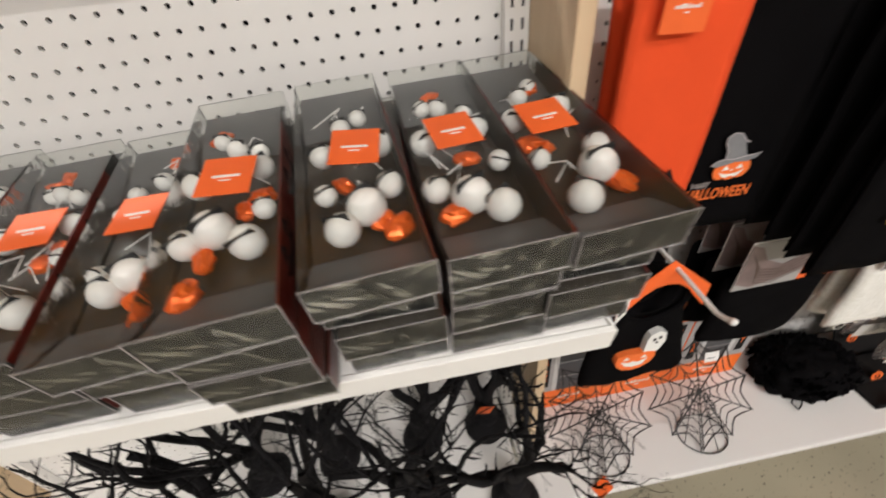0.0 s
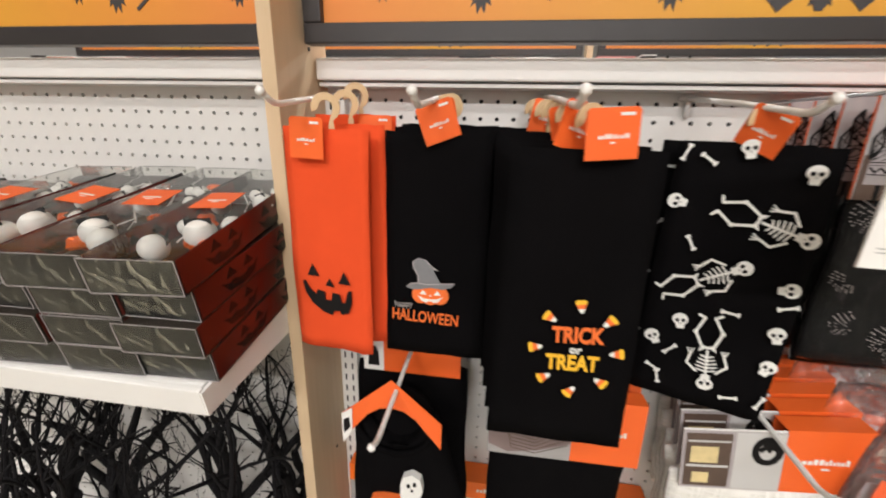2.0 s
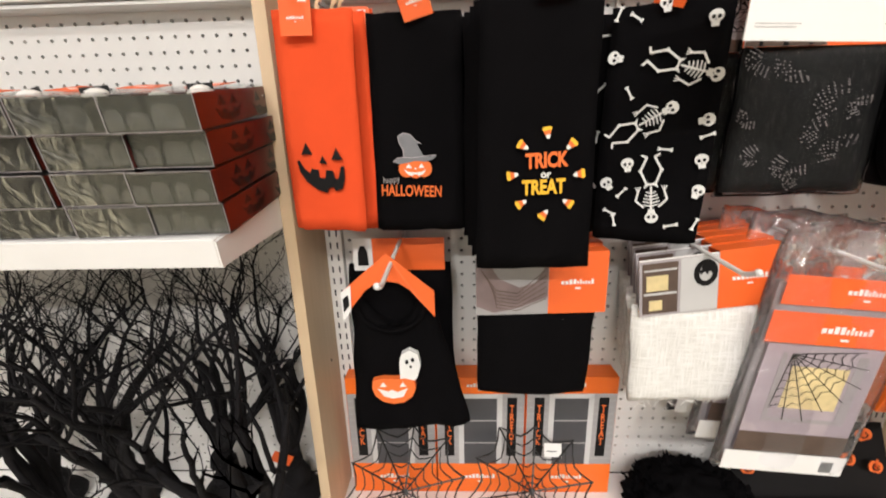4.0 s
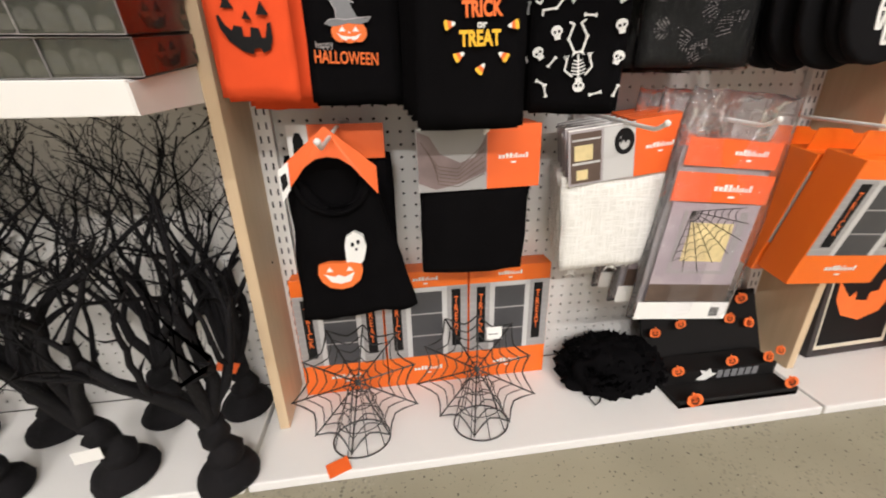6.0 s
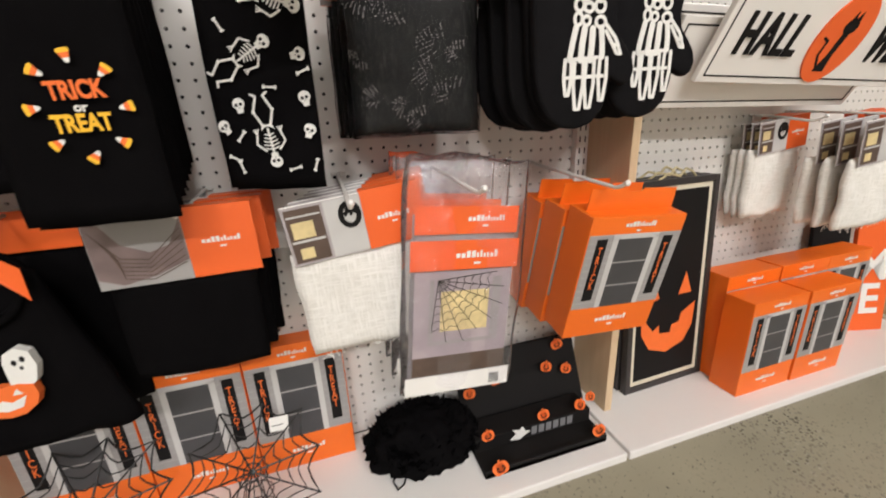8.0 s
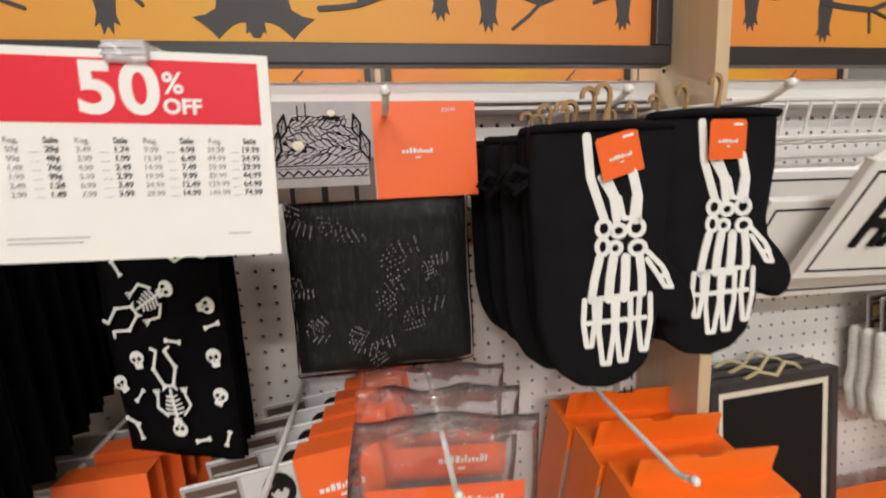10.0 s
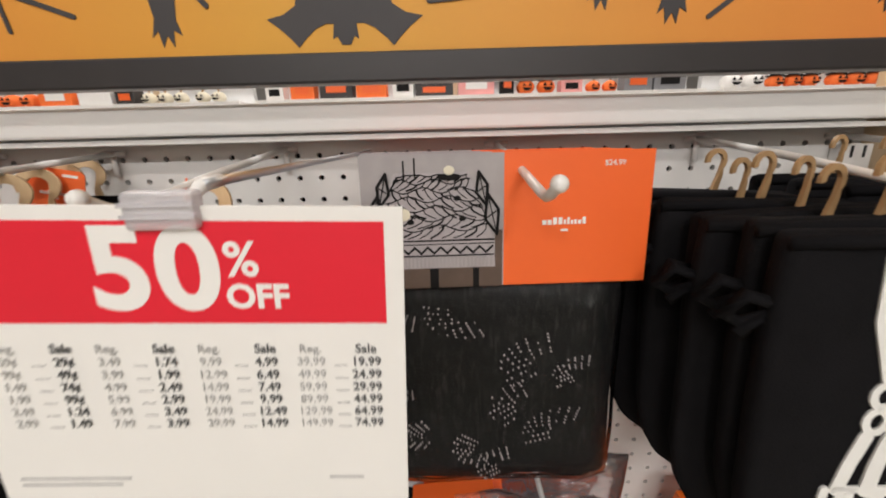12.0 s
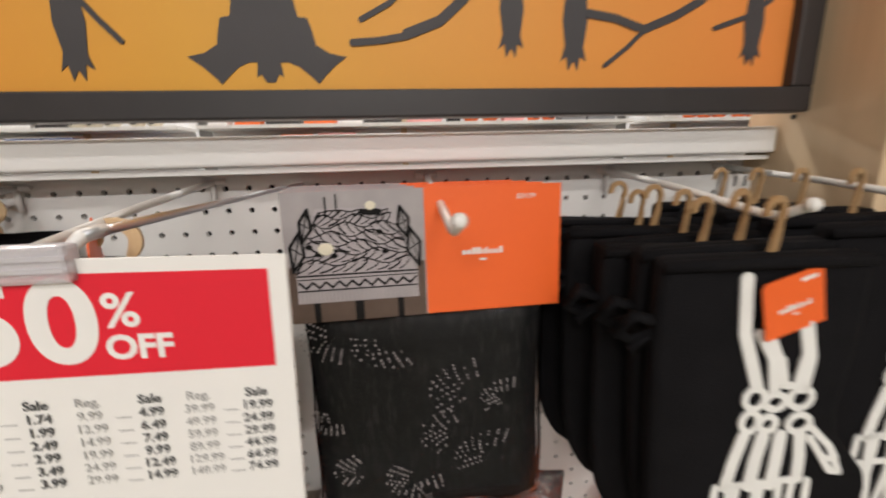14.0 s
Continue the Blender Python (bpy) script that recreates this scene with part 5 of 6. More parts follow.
# ---- second row of the middle bay ----
def apron_pack(y, front):
    t = thing("apron", "black apron with ghost and pumpkin on an orange hang card" if front else "black apron hanging behind another on an orange card", "apron", "aprons", (0.388, y, 0.80))
    bm = soft_slab(bmesh.new(), 0.128 if front else 0.19, 0.216, 0.265 if front else 0.30, 0.035, 14, 16, 0.010, 60 + front, y=0.012)
    for v in bm.verts:      # the neck opening sags between the shoulders
        if front and abs(v.co.x) < 0.05 and v.co.z > -0.05:
            v.co.z -= 0.055 * (1 - (v.co.x / 0.05) ** 2) * (1 + v.co.z / 0.05)
    part("cloth", bm, BLACK_CLOTH, t, smooth=True, m=pose(0, 0, -0.075 if front else -0.055, 0, -5 if front else 0, 0))
    if front:
        n = 16
        part("neck_hem", tube(bmesh.new(), [(0.058 * math.cos(math.pi * i / n), -0.014 + 0.004 * math.sin(math.pi * i / n), -0.078 - 0.058 * math.sin(math.pi * i / n)) for i in range(n + 1)], 0.005, 8), BLACK_CLOTH, t, "black neck hem", smooth=True)
        part("inner_cloth", plate(bmesh.new(), ring_pts(0, -0.088, 0.056, 0.050, 20), 0.020, 0.026), BLACK_CLOTH, t, "black inside of the neck")
        card = bmesh.new()
        for s in (-1, 1):
            vs = [card.verts.new(p) for p in ((0, -0.022, 0.004), (s * 0.074, -0.026, -0.058), (s * 0.074, -0.027, -0.102), (s * 0.050, -0.026, -0.074), (s * 0.036, -0.026, -0.056), (s * 0.018, -0.025, -0.044), (0, -0.025, -0.041))]
            card.faces.new(vs if s > 0 else vs[::-1])
        ex = bmesh.ops.extrude_face_region(card, geom=list(card.faces))
        bmesh.ops.translate(card, verts=[v for v in ex["geom"] if isinstance(v, bmesh.types.BMVert)], vec=(0, 0.0012, 0))
        part("hang_card", card, ORANGE_CARD, t, "orange folded hang card")
        part("card_edge", plate(bmesh.new(), [(-0.0745, -0.058), (-0.058, -0.046), (-0.060, -0.088), (-0.0745, -0.110)], -0.0285, -0.0275), WHITE_CARD, t, "white card end with apron picture")
        part("picture", plate(bmesh.new(), [(-0.072, -0.092), (-0.062, -0.080), (-0.063, -0.062), (-0.072, -0.068)], -0.0295, -0.0287), BLACK_PRINT, t)
        yy = -0.0175
        g = plate(bmesh.new(), [(0.026, -0.236), (0.010, -0.222), (0.010, -0.190), (0.014, -0.176), (0.028, -0.168), (0.042, -0.176), (0.046, -0.198), (0.040, -0.220)], yy, yy + 0.012)
        part("ghost_print", g, WHITE_PRINT, t, "white ghost applique")
        part("ghost_eye_print", plate(plate(plate(bmesh.new(), ring_pts(0.023, -0.190, 0.003, 0.0045, 10), yy - 0.0006, yy), ring_pts(0.033, -0.186, 0.003, 0.0045, 10), yy - 0.0006, yy), ring_pts(0.029, -0.199, 0.0022, 0.003, 10), yy - 0.0006, yy), BLACK_PRINT, t, "black eyes")
        pk = plate(bmesh.new(), [(-0.038, -0.226), (-0.020, -0.222), (0.0, -0.224), (0.018, -0.222), (0.034, -0.226), (0.036, -0.242), (0.030, -0.258), (0.014, -0.270), (-0.004, -0.273), (-0.022, -0.269), (-0.035, -0.257), (-0.040, -0.242)], yy - 0.0006, yy + 0.012)
        part("pumpkin_print", pk, ORANGE_PRINT, t, "orange pumpkin applique")
        bm = bmesh.new()
        for dx in (-0.020, 0.014):
            plate(bm, [(dx - 0.006, -0.238), (dx + 0.006, -0.238), (dx, -0.229)], yy - 0.0012, yy - 0.0006)
        plate(bm, [(-0.030, -0.242), (-0.012, -0.248), (-0.006, -0.244), (0.004, -0.249), (0.022, -0.241), (0.014, -0.258), (-0.004, -0.262), (-0.020, -0.257)], yy - 0.0012, yy - 0.0006)
        part("face_print", bm, WHITE_PRINT, t, "white stitched face")
    else:
        part("card_back", boxes(((-0.082, -0.010, -0.062), (-0.046, -0.009, 0.0))), WHITE_CARD, t, "white card with apron picture")
        part("picture", plate(bmesh.new(), [(-0.074, -0.052), (-0.054, -0.052), (-0.055, -0.026), (-0.060, -0.014), (-0.068, -0.014), (-0.073, -0.026)], -0.0112, -0.0105), BLACK_PRINT, t, "black apron picture")
        part("back_band", boxes(((-0.046, -0.010, -0.062), (0.088, -0.009, 0.0))), ORANGE_CARD, t, "orange card")
    return t


apron_pack(0.80, False)
apron_pack(0.700, True)


def cloth_pack(x, y, z, w, h, cardh, cloth, dark, k, n):
    front = k == n - 1
    t = thing("cloth_pack", ("folded black gauze cloth" if dark else "folded white gauze cloth") + " with an orange and photo header card", "fabric pack", "black cloth packs" if dark else "white cloth packs", (x, y, z), (0, -1 if dark else -5, 0))
    seed = (80 if dark else 90) + k
    part("cloth", soft_slab(bmesh.new(), w * (0.93 if dark else 1.0), w * 0.95 if not dark else w * 0.90, h - cardh + 0.01, 0.030, 14, 14, 0.005 if dark else 0.008, seed, y=0.012), cloth, t, "folded loose-weave cloth", smooth=True, m=pose(-0.004, 0, -cardh + 0.01, 0, 2, 0))
    if not dark:
        bm = bmesh.new()
        rng = random.Random(seed)
        for q in range(26):
            x0 = rng.uniform(-w * 0.45, w * 0.43)
            tube(bm, [(x0, 0.01 + rng.uniform(-0.014, 0.014), -h + 0.006), (x0 + rng.uniform(-0.006, 0.006), 0.008, -h - 0.002), (x0 + rng.uniform(-0.01, 0.01), 0.006, -h - rng.uniform(0.005, 0.012))], 0.0007, 4)
        part("fringe", bm, cloth, t, "loose threads")
    a, m, b = -w / 2, 0.012, w / 2
    card = part("header_card", boxes(((m, -0.006, -cardh), (b, -0.0045, 0.0)), ((m, 0.020, -cardh * 0.6), (b, 0.0215, 0.0)), ((m, -0.006, 0.0), (b, 0.0215, 0.0015))), ORANGE_CARD, t, "orange header card", m=pose(0, 0, 0, 0, -1.5 if not dark else 0, 0))
    brand_bars(card, (m + b) / 2, -cardh * 0.48, -0.0062, w * 0.25)
    part("card_end", boxes(((a, -0.0058, -cardh), (m - 0.0005, -0.0045, 0.0))), WHITE_CARD, card, "white card under the photo")
    part("photo", boxes(((a, -0.0066, -cardh), (m, -0.0061, -0.002))), SIDING if dark else PHOTO_GREY, card, "printed photo")
    if dark:
        top = [(m - 0.001, -0.012), (m - w * 0.10, -0.048), (m - w * 0.22, -0.056), (a + w * 0.18, -0.040), (a + w * 0.10, -0.012), (a + 0.001, -0.004)]
        part("photo_drape", plate(bmesh.new(), top + [(a + 0.001, -cardh + 0.016), (a + w * 0.14, -cardh + 0.004), (a + w * 0.34, -cardh + 0.012), (m - 0.001, -cardh + 0.03)], -0.0070, -0.0067), PHOTO_MAUVE, card, "printed mauve drape")
        for q in range(6):
            line = stroke(bmesh.new(), [(a + w * (0.03 + 0.02 * q), -0.02 - 0.006 * q), (a + w * 0.16, -0.060 - 0.006 * q), (a + w * 0.32, -0.066 - 0.006 * q), (m - 0.004, -0.026 - 0.010 * q)], 0.0012, -0.0074, -0.0071)
            part("photo_fold", line, PHOTO_BROWN, card)
    else:
        part("photo_cabinet", boxes(((a + 0.004, -0.0072, -cardh + 0.004), (a + w * 0.27, -0.0067, -0.006))), PHOTO_BROWN, card)
        part("photo_wall", boxes(((a + w * 0.29, -0.0072, -cardh + 0.002), (m - 0.001, -0.0067, -0.003))), DOOR_TRIM, card, "printed pale wall")
        part("photo_wreath", stroke(bmesh.new(), ring_pts(m - 0.020, -0.030, 0.014, 0.018, 14) + [(m - 0.006, -0.030)], 0.008, -0.0078, -0.0074), BLACK_PRINT, card, "printed black wreath")
        part("photo_shelf", boxes(((a + 0.006, -0.0082, -cardh * 0.62), (a + w * 0.26, -0.0079, -cardh * 0.58)), ((a + 0.006, -0.0082, -cardh * 0.20), (a + w * 0.26, -0.0079, -cardh * 0.17))), DOOR_TRIM, card)
        part("photo_light", boxes(((a + 0.010, -0.0078, -cardh * 0.55), (a + w * 0.20, -0.0073, -cardh * 0.28)), ((a + 0.014, -0.0078, -cardh * 0.9), (a + w * 0.16, -0.0073, -cardh * 0.72))), PHOTO_GOLD, card)
        part("photo_bat", plate(bmesh.new(), [(p * 0.16 + m - 0.018, q * 0.2 - 0.022) for p, q in BAT], -0.0078, -0.0073), BLACK_PRINT, card)
    return t


for k in range(3):
    cloth_pack(0.632 + 0.008 * (2 - k), 0.80 - 0.051 * k, 0.796, 0.210, 0.262, 0.103, BLACK_CLOTH, True, k, 3)
for k in range(5):
    cloth_pack(0.882 + 0.011 * (4 - k), 0.828 - 0.0365 * k, 0.802 - 0.001 * k, 0.213, 0.268, 0.094, GAUZE, False, k, 5)


def runner_pack(y, front):
    t = thing("curtain_pack", "clear zip bag with a folded web curtain and orange label band", "fabric pack", "curtain packs", (1.066, y, 0.797), (0, 5.5, 0))
    t.matrix_basis = t.matrix_basis @ Matrix.Diagonal((1.02, 1, 1.02, 1))
    part("cloth", soft_slab(bmesh.new(), 0.176, 0.182, 0.315, 0.014, 10, 14, 0.003, 70 + front, y=0.004), mat("grey_sheer", (0.34, 0.31, 0.32), 0.6, vary=0.25, scale=12), t, "pale grey folded cloth", m=pose(0, 0, -0.045), smooth=True)
    b = part("label_band", boxes(((-0.094, -0.0085, -0.135), (0.094, -0.0075, -0.085))), ORANGE_CARD, t, "orange label band")
    brand_bars(b, 0.02, -0.110, -0.0087, 0.075)
    b2 = part("top_band", boxes(((-0.088, -0.0075, -0.075), (0.088, -0.0068, -0.030))), ORANGE_CARD, t, "orange card behind the plastic")
    brand_bars(b2, 0.03, -0.05, -0.0078, 0.06)
    ph = part("photo", boxes(((-0.086, -0.0085, -0.328), (0.086, -0.0078, -0.137))), PHOTO_DUSK, t, "printed photo of a lit window")
    part("photo_shutter", boxes(((-0.060, -0.0090, -0.262), (-0.052, -0.0086, -0.150)), ((0.052, -0.0090, -0.262), (0.068, -0.0086, -0.150)), ((-0.060, -0.0090, -0.270), (0.068, -0.0086, -0.263))), PHOTO_PALE, ph)
    part("photo_window", boxes(((-0.040, -0.0092, -0.245), (0.046, -0.0087, -0.172))), PHOTO_GOLD, ph)
    part("photo_ground", boxes(((-0.086, -0.0092, -0.328), (0.086, -0.0087, -0.292))), PHOTO_BROWN, ph)
    bm = bmesh.new()
    wx, wz = -0.046, -0.152
    for k in range(8):
        a = radians(-6 + 14.5 * k)
        L = (0.105, 0.12, 0.128, 0.125, 0.12, 0.125, 0.115, 0.09)[k]
        stroke(bm, [(wx, wz), (wx + L * math.cos(a), wz - L * math.sin(a))], 0.0011, -0.0097, -0.0093)
    for rr in (0.020, 0.034, 0.048, 0.063, 0.078, 0.094):
        pts = []
        for k in range(15):
            a, f = radians(-6 + 7.25 * k), 1.0 if k % 2 == 0 else 0.92
            pts.append((wx + f * rr * math.cos(a), wz - f * rr * math.sin(a)))
        stroke(bm, pts, 0.0008, -0.0097, -0.0093)
    part("photo_web", bm, BLACK_PRINT, ph)
    part("foot_label", boxes(((-0.098, -0.0095, -0.366), (0.098, -0.0085, -0.330))), WHITE_CARD, t, "white paper strip")
    part("barcode", boxes(*[((0.06 + 0.0022 * q, -0.0101, -0.360), (0.0612 + 0.0022 * q, -0.0096, -0.340)) for q in range(9)]), DARK_INK, t)
    part("bag", soft_slab(bmesh.new(), 0.206, 0.212, 0.414, 0.026, 18, 36, 0.011, 71 + front, y=0.002), MILKY_BAG, t, "crinkled clear zip bag", m=pose(0, 0, 0.044), smooth=True)
    return t


for k in range(3):
    runner_pack(0.785 - 0.068 * k, k == 2)


def house_front(parent, w, h, y):
    """The printed picture: a clapboard house with a dark door and two hanging banners."""
    part("siding", boxes(*[((-w / 2, y - 0.0006, h * q / 11), (w / 2, y, h * (q + 0.9) / 11)) for q in range(11)]), SIDING, parent, "printed pale siding")
    part("siding_gap", boxes(((-w / 2, y - 0.0002, 0), (w / 2, y + 0.0003, h))), GREY_INK, parent)
    part("door_frame", boxes(((-w * 0.25, y - 0.0011, 0), (-w * 0.19, y - 0.0007, h * 0.97)), ((w * 0.19, y - 0.0011, 0), (w * 0.25, y - 0.0007, h * 0.97)), ((-w * 0.25, y - 0.0011, h * 0.94), (w * 0.25, y - 0.0007, h))), DOOR_TRIM, parent, "printed white door frame")
    part("door", boxes(*[((-w * 0.19, y - 0.0011, h * a), (w * 0.19, y - 0.0007, h * b)) for a, b in ((0, 0.3), (0.32, 0.62), (0.64, 0.94))]), DOOR_GREY, parent, "printed dark door")
    for s, word in ((-1, "TRICK"), (1, "TREAT")):
        part("banner_print", boxes(((s * w * 0.36 - w * 0.055, y - 0.0011, h * 0.12), (s * w * 0.36 + w * 0.055, y - 0.0007, h * 0.95))), BLACK_PRINT, parent, "printed black banner")
        text_mesh("lettering", "\n".join(word), h * 0.145, ORANGE_PRINT, parent, (s * w * 0.36, y - 0.0013, h * 0.56), label="orange lettering", bold=h * 0.002, depth=0.0001, stretch=0.62)


def house_carton(x, y, z, w, h, d, rot, flap, label, group):
    t = thing("banner_carton", label, "box", group, (x, y, z), rot)
    part("carton", boxes(((-w / 2, 0, 0), (w / 2, d, h)), bevel=0.0015), ORANGE_BOX, t, "orange card carton")
    if flap:
        f = part("hang_flap", plate(bmesh.new(), [(-w * 0.46, h), (w * 0.46, h), (w * 0.45, h + 0.040), (0.02, h + 0.040), (0.012, h + 0.034), (-0.012, h + 0.034), (-0.02, h + 0.040), (-w * 0.45, h + 0.040)], d * 0.45, d * 0.45 + 0.002), ORANGE_BOX, t, "orange hang flap")
    pic = new("front_picture")
    pic.parent = t
    pic.empty_display_size = 0.02
    pic.location = (0, -0.0005, h * 0.27)
    house_front(pic, w * 0.985, h * 0.60, 0.0)
    brand_bars(t, 0, h * 0.15, -0.0008, w * 0.36)
    brand_bars(t, 0, h * 0.94, -0.0008, w * 0.30)
    return t


for k in range(3):
    house_carton(1.352 - 0.004 * (2 - k), 0.640 + 0.075 * (2 - k), 0.475, 0.205, 0.255, 0.070, (10, 4, 0), True, "orange door banner carton hanging by its flap on a peg hook", "hanging cartons")
for k in range(3):
    house_carton(0.350 + 0.1945 * k, 0.812, DECK + 0.001, 0.192, 0.300, 0.05, (-1, 0, 0), False, "orange door banner carton standing on the white deck", "standing cartons")


# ---- on the base deck ----
def web_stand(x, y, turn):
    t = thing("web_stand", "black wire spider web stand on a ring foot", "decoration", "web stands", (x, y, DECK), (0, 0, turn))
    R, tilt = 0.136, radians(46)
    cz = R * math.cos(tilt) * 0.98 + 0.004
    at = lambda r, a: (r * math.cos(a), 0.036 + r * math.sin(a) * math.sin(tilt), cz + r * math.sin(a) * math.cos(tilt))
    n = 10
    rad = [R * (1.0 if k % 2 else 0.93) for k in range(n)]
    for k in range(n):
        a = 2 * math.pi * (k + 0.25) / n
        part("spoke", tube(bmesh.new(), [at(0.0, a), at(rad[k], a)], 0.0018, 5), BLACK_WIRE, t)
    for f in (0.14, 0.24, 0.42, 0.62, 0.80, 0.98):
        pts = []
        for k in range(n):
            a0, a1 = 2 * math.pi * (k + 0.25) / n, 2 * math.pi * (k + 1.25) / n
            r0, r1 = rad[k] * f, rad[(k + 1) % n] * f
            for i in range(5 if k == n - 1 else 4):
                s = i / 4
                pts.append(at((r0 + (r1 - r0) * s) * (1 - 0.21 * math.sin(math.pi * s)), a0 + (a1 - a0) * s))
        part("web_ring", tube(bmesh.new(), pts, 0.0014 if f < 0.9 else 0.0019, 5), BLACK_WIRE, t, "curved black wire web ring")
    bm = bmesh.new()
    c = (0.0, -0.022)
    tube(bm, [(c[0] + 0.058 * math.cos(2 * math.pi * i / 28), c[1] + 0.048 * math.sin(2 * math.pi * i / 28), 0.002) for i in range(29)], 0.0017, 6)
    part("foot_ring", bm, BLACK_WIRE, t, "black ring foot")
    for i in range(9):
        a = 2 * math.pi * i / 9
        part("cage_wire", tube(bmesh.new(), [(c[0] + 0.058 * math.cos(a), c[1] + 0.048 * math.sin(a), 0.003), (0.020 * math.cos(a), 0.034 + 0.012 * math.sin(a), cz * 0.92)], 0.0011, 5), BLACK_WIRE, t)
    for q in (0.35, 0.7):
        part("cage_ring", tube(bmesh.new(), [(c[0] * (1 - q) + (0.058 - 0.032 * q) * math.cos(2 * math.pi * i / 20), c[1] * (1 - q) + 0.034 * q + (0.048 - 0.030 * q) * math.sin(2 * math.pi * i / 20), 0.003 + cz * 0.92 * q) for i in range(21)], 0.0011, 5), BLACK_WIRE, t)
    return t


t = web_stand(0.388, 0.690, 4)
part("swing_tag", boxes(((-0.021, -0.014, 0), (0.021, 0.014, 0.001))), ORANGE_CARD, t, "orange card tag", m=pose(-0.045, -0.085, 0.006, 10, 0, 20))
t = web_stand(0.642, 0.692, -2)
part("swing_tag", boxes(((-0.018, -0.001, -0.014), (0.018, 0, 0.014))), WHITE_CARD, t, "white card tag", m=pose(0.05, 0.09, 0.15, -20, 0, 0))

rng = random.Random(12)
t = thing("ruffle_garland", "tangle of black ruffled fabric garland lying on the deck", "garland", "", (0.985, 0.768, DECK))
bm = ball(bmesh.new(), (0, 0, 0.0), 1.0, 60, 30)
for v in bm.verts:
    n = v.co.normalized()
    q = 1 + 0.16 * noise.noise(n * 3.1) + 0.13 * noise.noise(n * 7.0 + Vector((5, 1, 2))) + 0.08 * abs(noise.noise(n * 15.0))
    v.co = Vector((0.122 * n.x * q, 0.088 * n.y * q, max(0.001, 0.030 + 0.070 * n.z * q)))
part("fabric_lump", bm, BLACK_CLOTH, t, "black bunched fabric", smooth=True)
bm = bmesh.new()
for k in range(150):
    a, s = rng.uniform(0, 2 * math.pi), rng.uniform(0.55, 1.0)
    el = rng.uniform(0.0, 1.2)
    c = Vector((0.124 * math.cos(a) * math.cos(el) * 1.0, 0.090 * math.sin(a) * math.cos(el), 0.026 + 0.072 * math.sin(el)))
    w, b = rng.uniform(0.030, 0.05), a + math.pi / 2 + rng.uniform(-0.6, 0.6)
    out = Vector((math.cos(a), math.sin(a), 0.5)).normalized()
    lo, hi = [], []
    for i in range(8):
        f = i / 7 - 0.5
        p = c + Vector((w * f * math.cos(b), w * f * math.sin(b), 0.004 * math.sin(i * 1.7 + k)))
        lo.append(bm.verts.new(p - out * 0.006))
        hi.append(bm.verts.new(p + out * (0.007 + 0.003 * math.sin(i * 2.3 + k)) + Vector((0, 0, 0.005 * math.sin(i * 2.0 + k)))))
    for i in range(7):
        bm.faces.new((lo[i], lo[i + 1], hi[i + 1], hi[i]))
for v in bm.verts:
    v.co.z = max(v.co.z, 0.001)
tagged(part("ruffle", bm, BLACK_CLOTH, t, "black ruffled edges", smooth=True), kind="stuff")
part("cord", tube(bmesh.new(), [(-0.06, -0.055, 0.03), (-0.085, -0.075, 0.01), (-0.078, -0.092, 0.004), (-0.064, -0.085, 0.006), (-0.05, -0.065, 0.02)], 0.002, 6), BLACK_CLOTH, t, "black loop cord")

t = thing("pumpkin_display", "black stepped counter display with orange pumpkin cutouts", "display box", "", (1.235, 0.73, DECK))
part("tray", boxes(((-0.150, -0.090, 0.0), (0.150, 0.10, 0.012)), ((-0.150, -0.090, 0.0), (0.150, -0.084, 0.020)), bevel=0.001), BLACK_PRINT, t, "black card tray")
part("backboard", boxes(((-0.165, 0.0, 0.0), (0.165, 0.006, 0.175)), bevel=0.001), BLACK_PRINT, t, "black backboard", m=pose(0.015, 0.035, 0.012, -24, 0, 0))
part("step", boxes(((-0.148, -0.03, 0.012), (0.148, 0.03, 0.045)), bevel=0.001), BLACK_PRINT, t, "black step")


def tiny_pumpkin(parent, x, y, z, s, rot):
    bm = bmesh.new()
    for dx in (-0.4, 0.4, 0):
        plate(bm, ring_pts(dx * s, 0, 0.62 * s, 0.75 * s, 14), -0.0010, 0.0010)
    plate(bm, [(-0.12 * s, 0.7 * s), (0.12 * s, 0.7 * s), (0.2 * s, 1.0 * s), (-0.02 * s, 1.0 * s)], -0.001, 0.001)
    ob = part("pumpkin_cutout", bm, ORANGE_PRINT, parent, "orange pumpkin cutout", m=pose(x, y, z, *rot))
    f = bmesh.new()
    for dx in (-0.35, 0.35):
        plate(f, [((dx - 0.16) * s, 0.05 * s), ((dx + 0.16) * s, 0.05 * s), (dx * s, 0.35 * s)], -0.0018, -0.0012)
    stroke(f, [(-0.5 * s, -0.1 * s), (-0.2 * s, -0.38 * s), (0.2 * s, -0.38 * s), (0.5 * s, -0.1 * s)], 0.14 * s, -0.0018, -0.0012)
    part("face", f, BLACK_PRINT, ob)


for x, y, z, s in ((-0.118, -0.094, 0.020, 0.016), (0.130, -0.086, 0.030, 0.014), (-0.12, -0.034, 0.05, 0.013), (0.02, -0.03, 0.06, 0.013), (0.118, -0.03, 0.06, 0.014), (-0.13, 0.05, 0.10, 0.013), (-0.06, 0.055, 0.115, 0.012), (0.08, 0.06, 0.115, 0.014), (0.135, 0.055, 0.10, 0.014), (-0.09, 0.09, 0.16, 0.013), (0.125, 0.085, 0.155, 0.014), (0.145, -0.03, 0.075, 0.012)):
    tiny_pumpkin(t, x, y, z + 0.004, s * 1.12, (-18, random.Random(x).uniform(-25, 25), 0))
bm = bmesh.new()
for k in range(6):
    box(bm, (-0.01 + 0.019 * k, -0.0306, 0.018), (0.004 + 0.019 * k, -0.0302, 0.040))
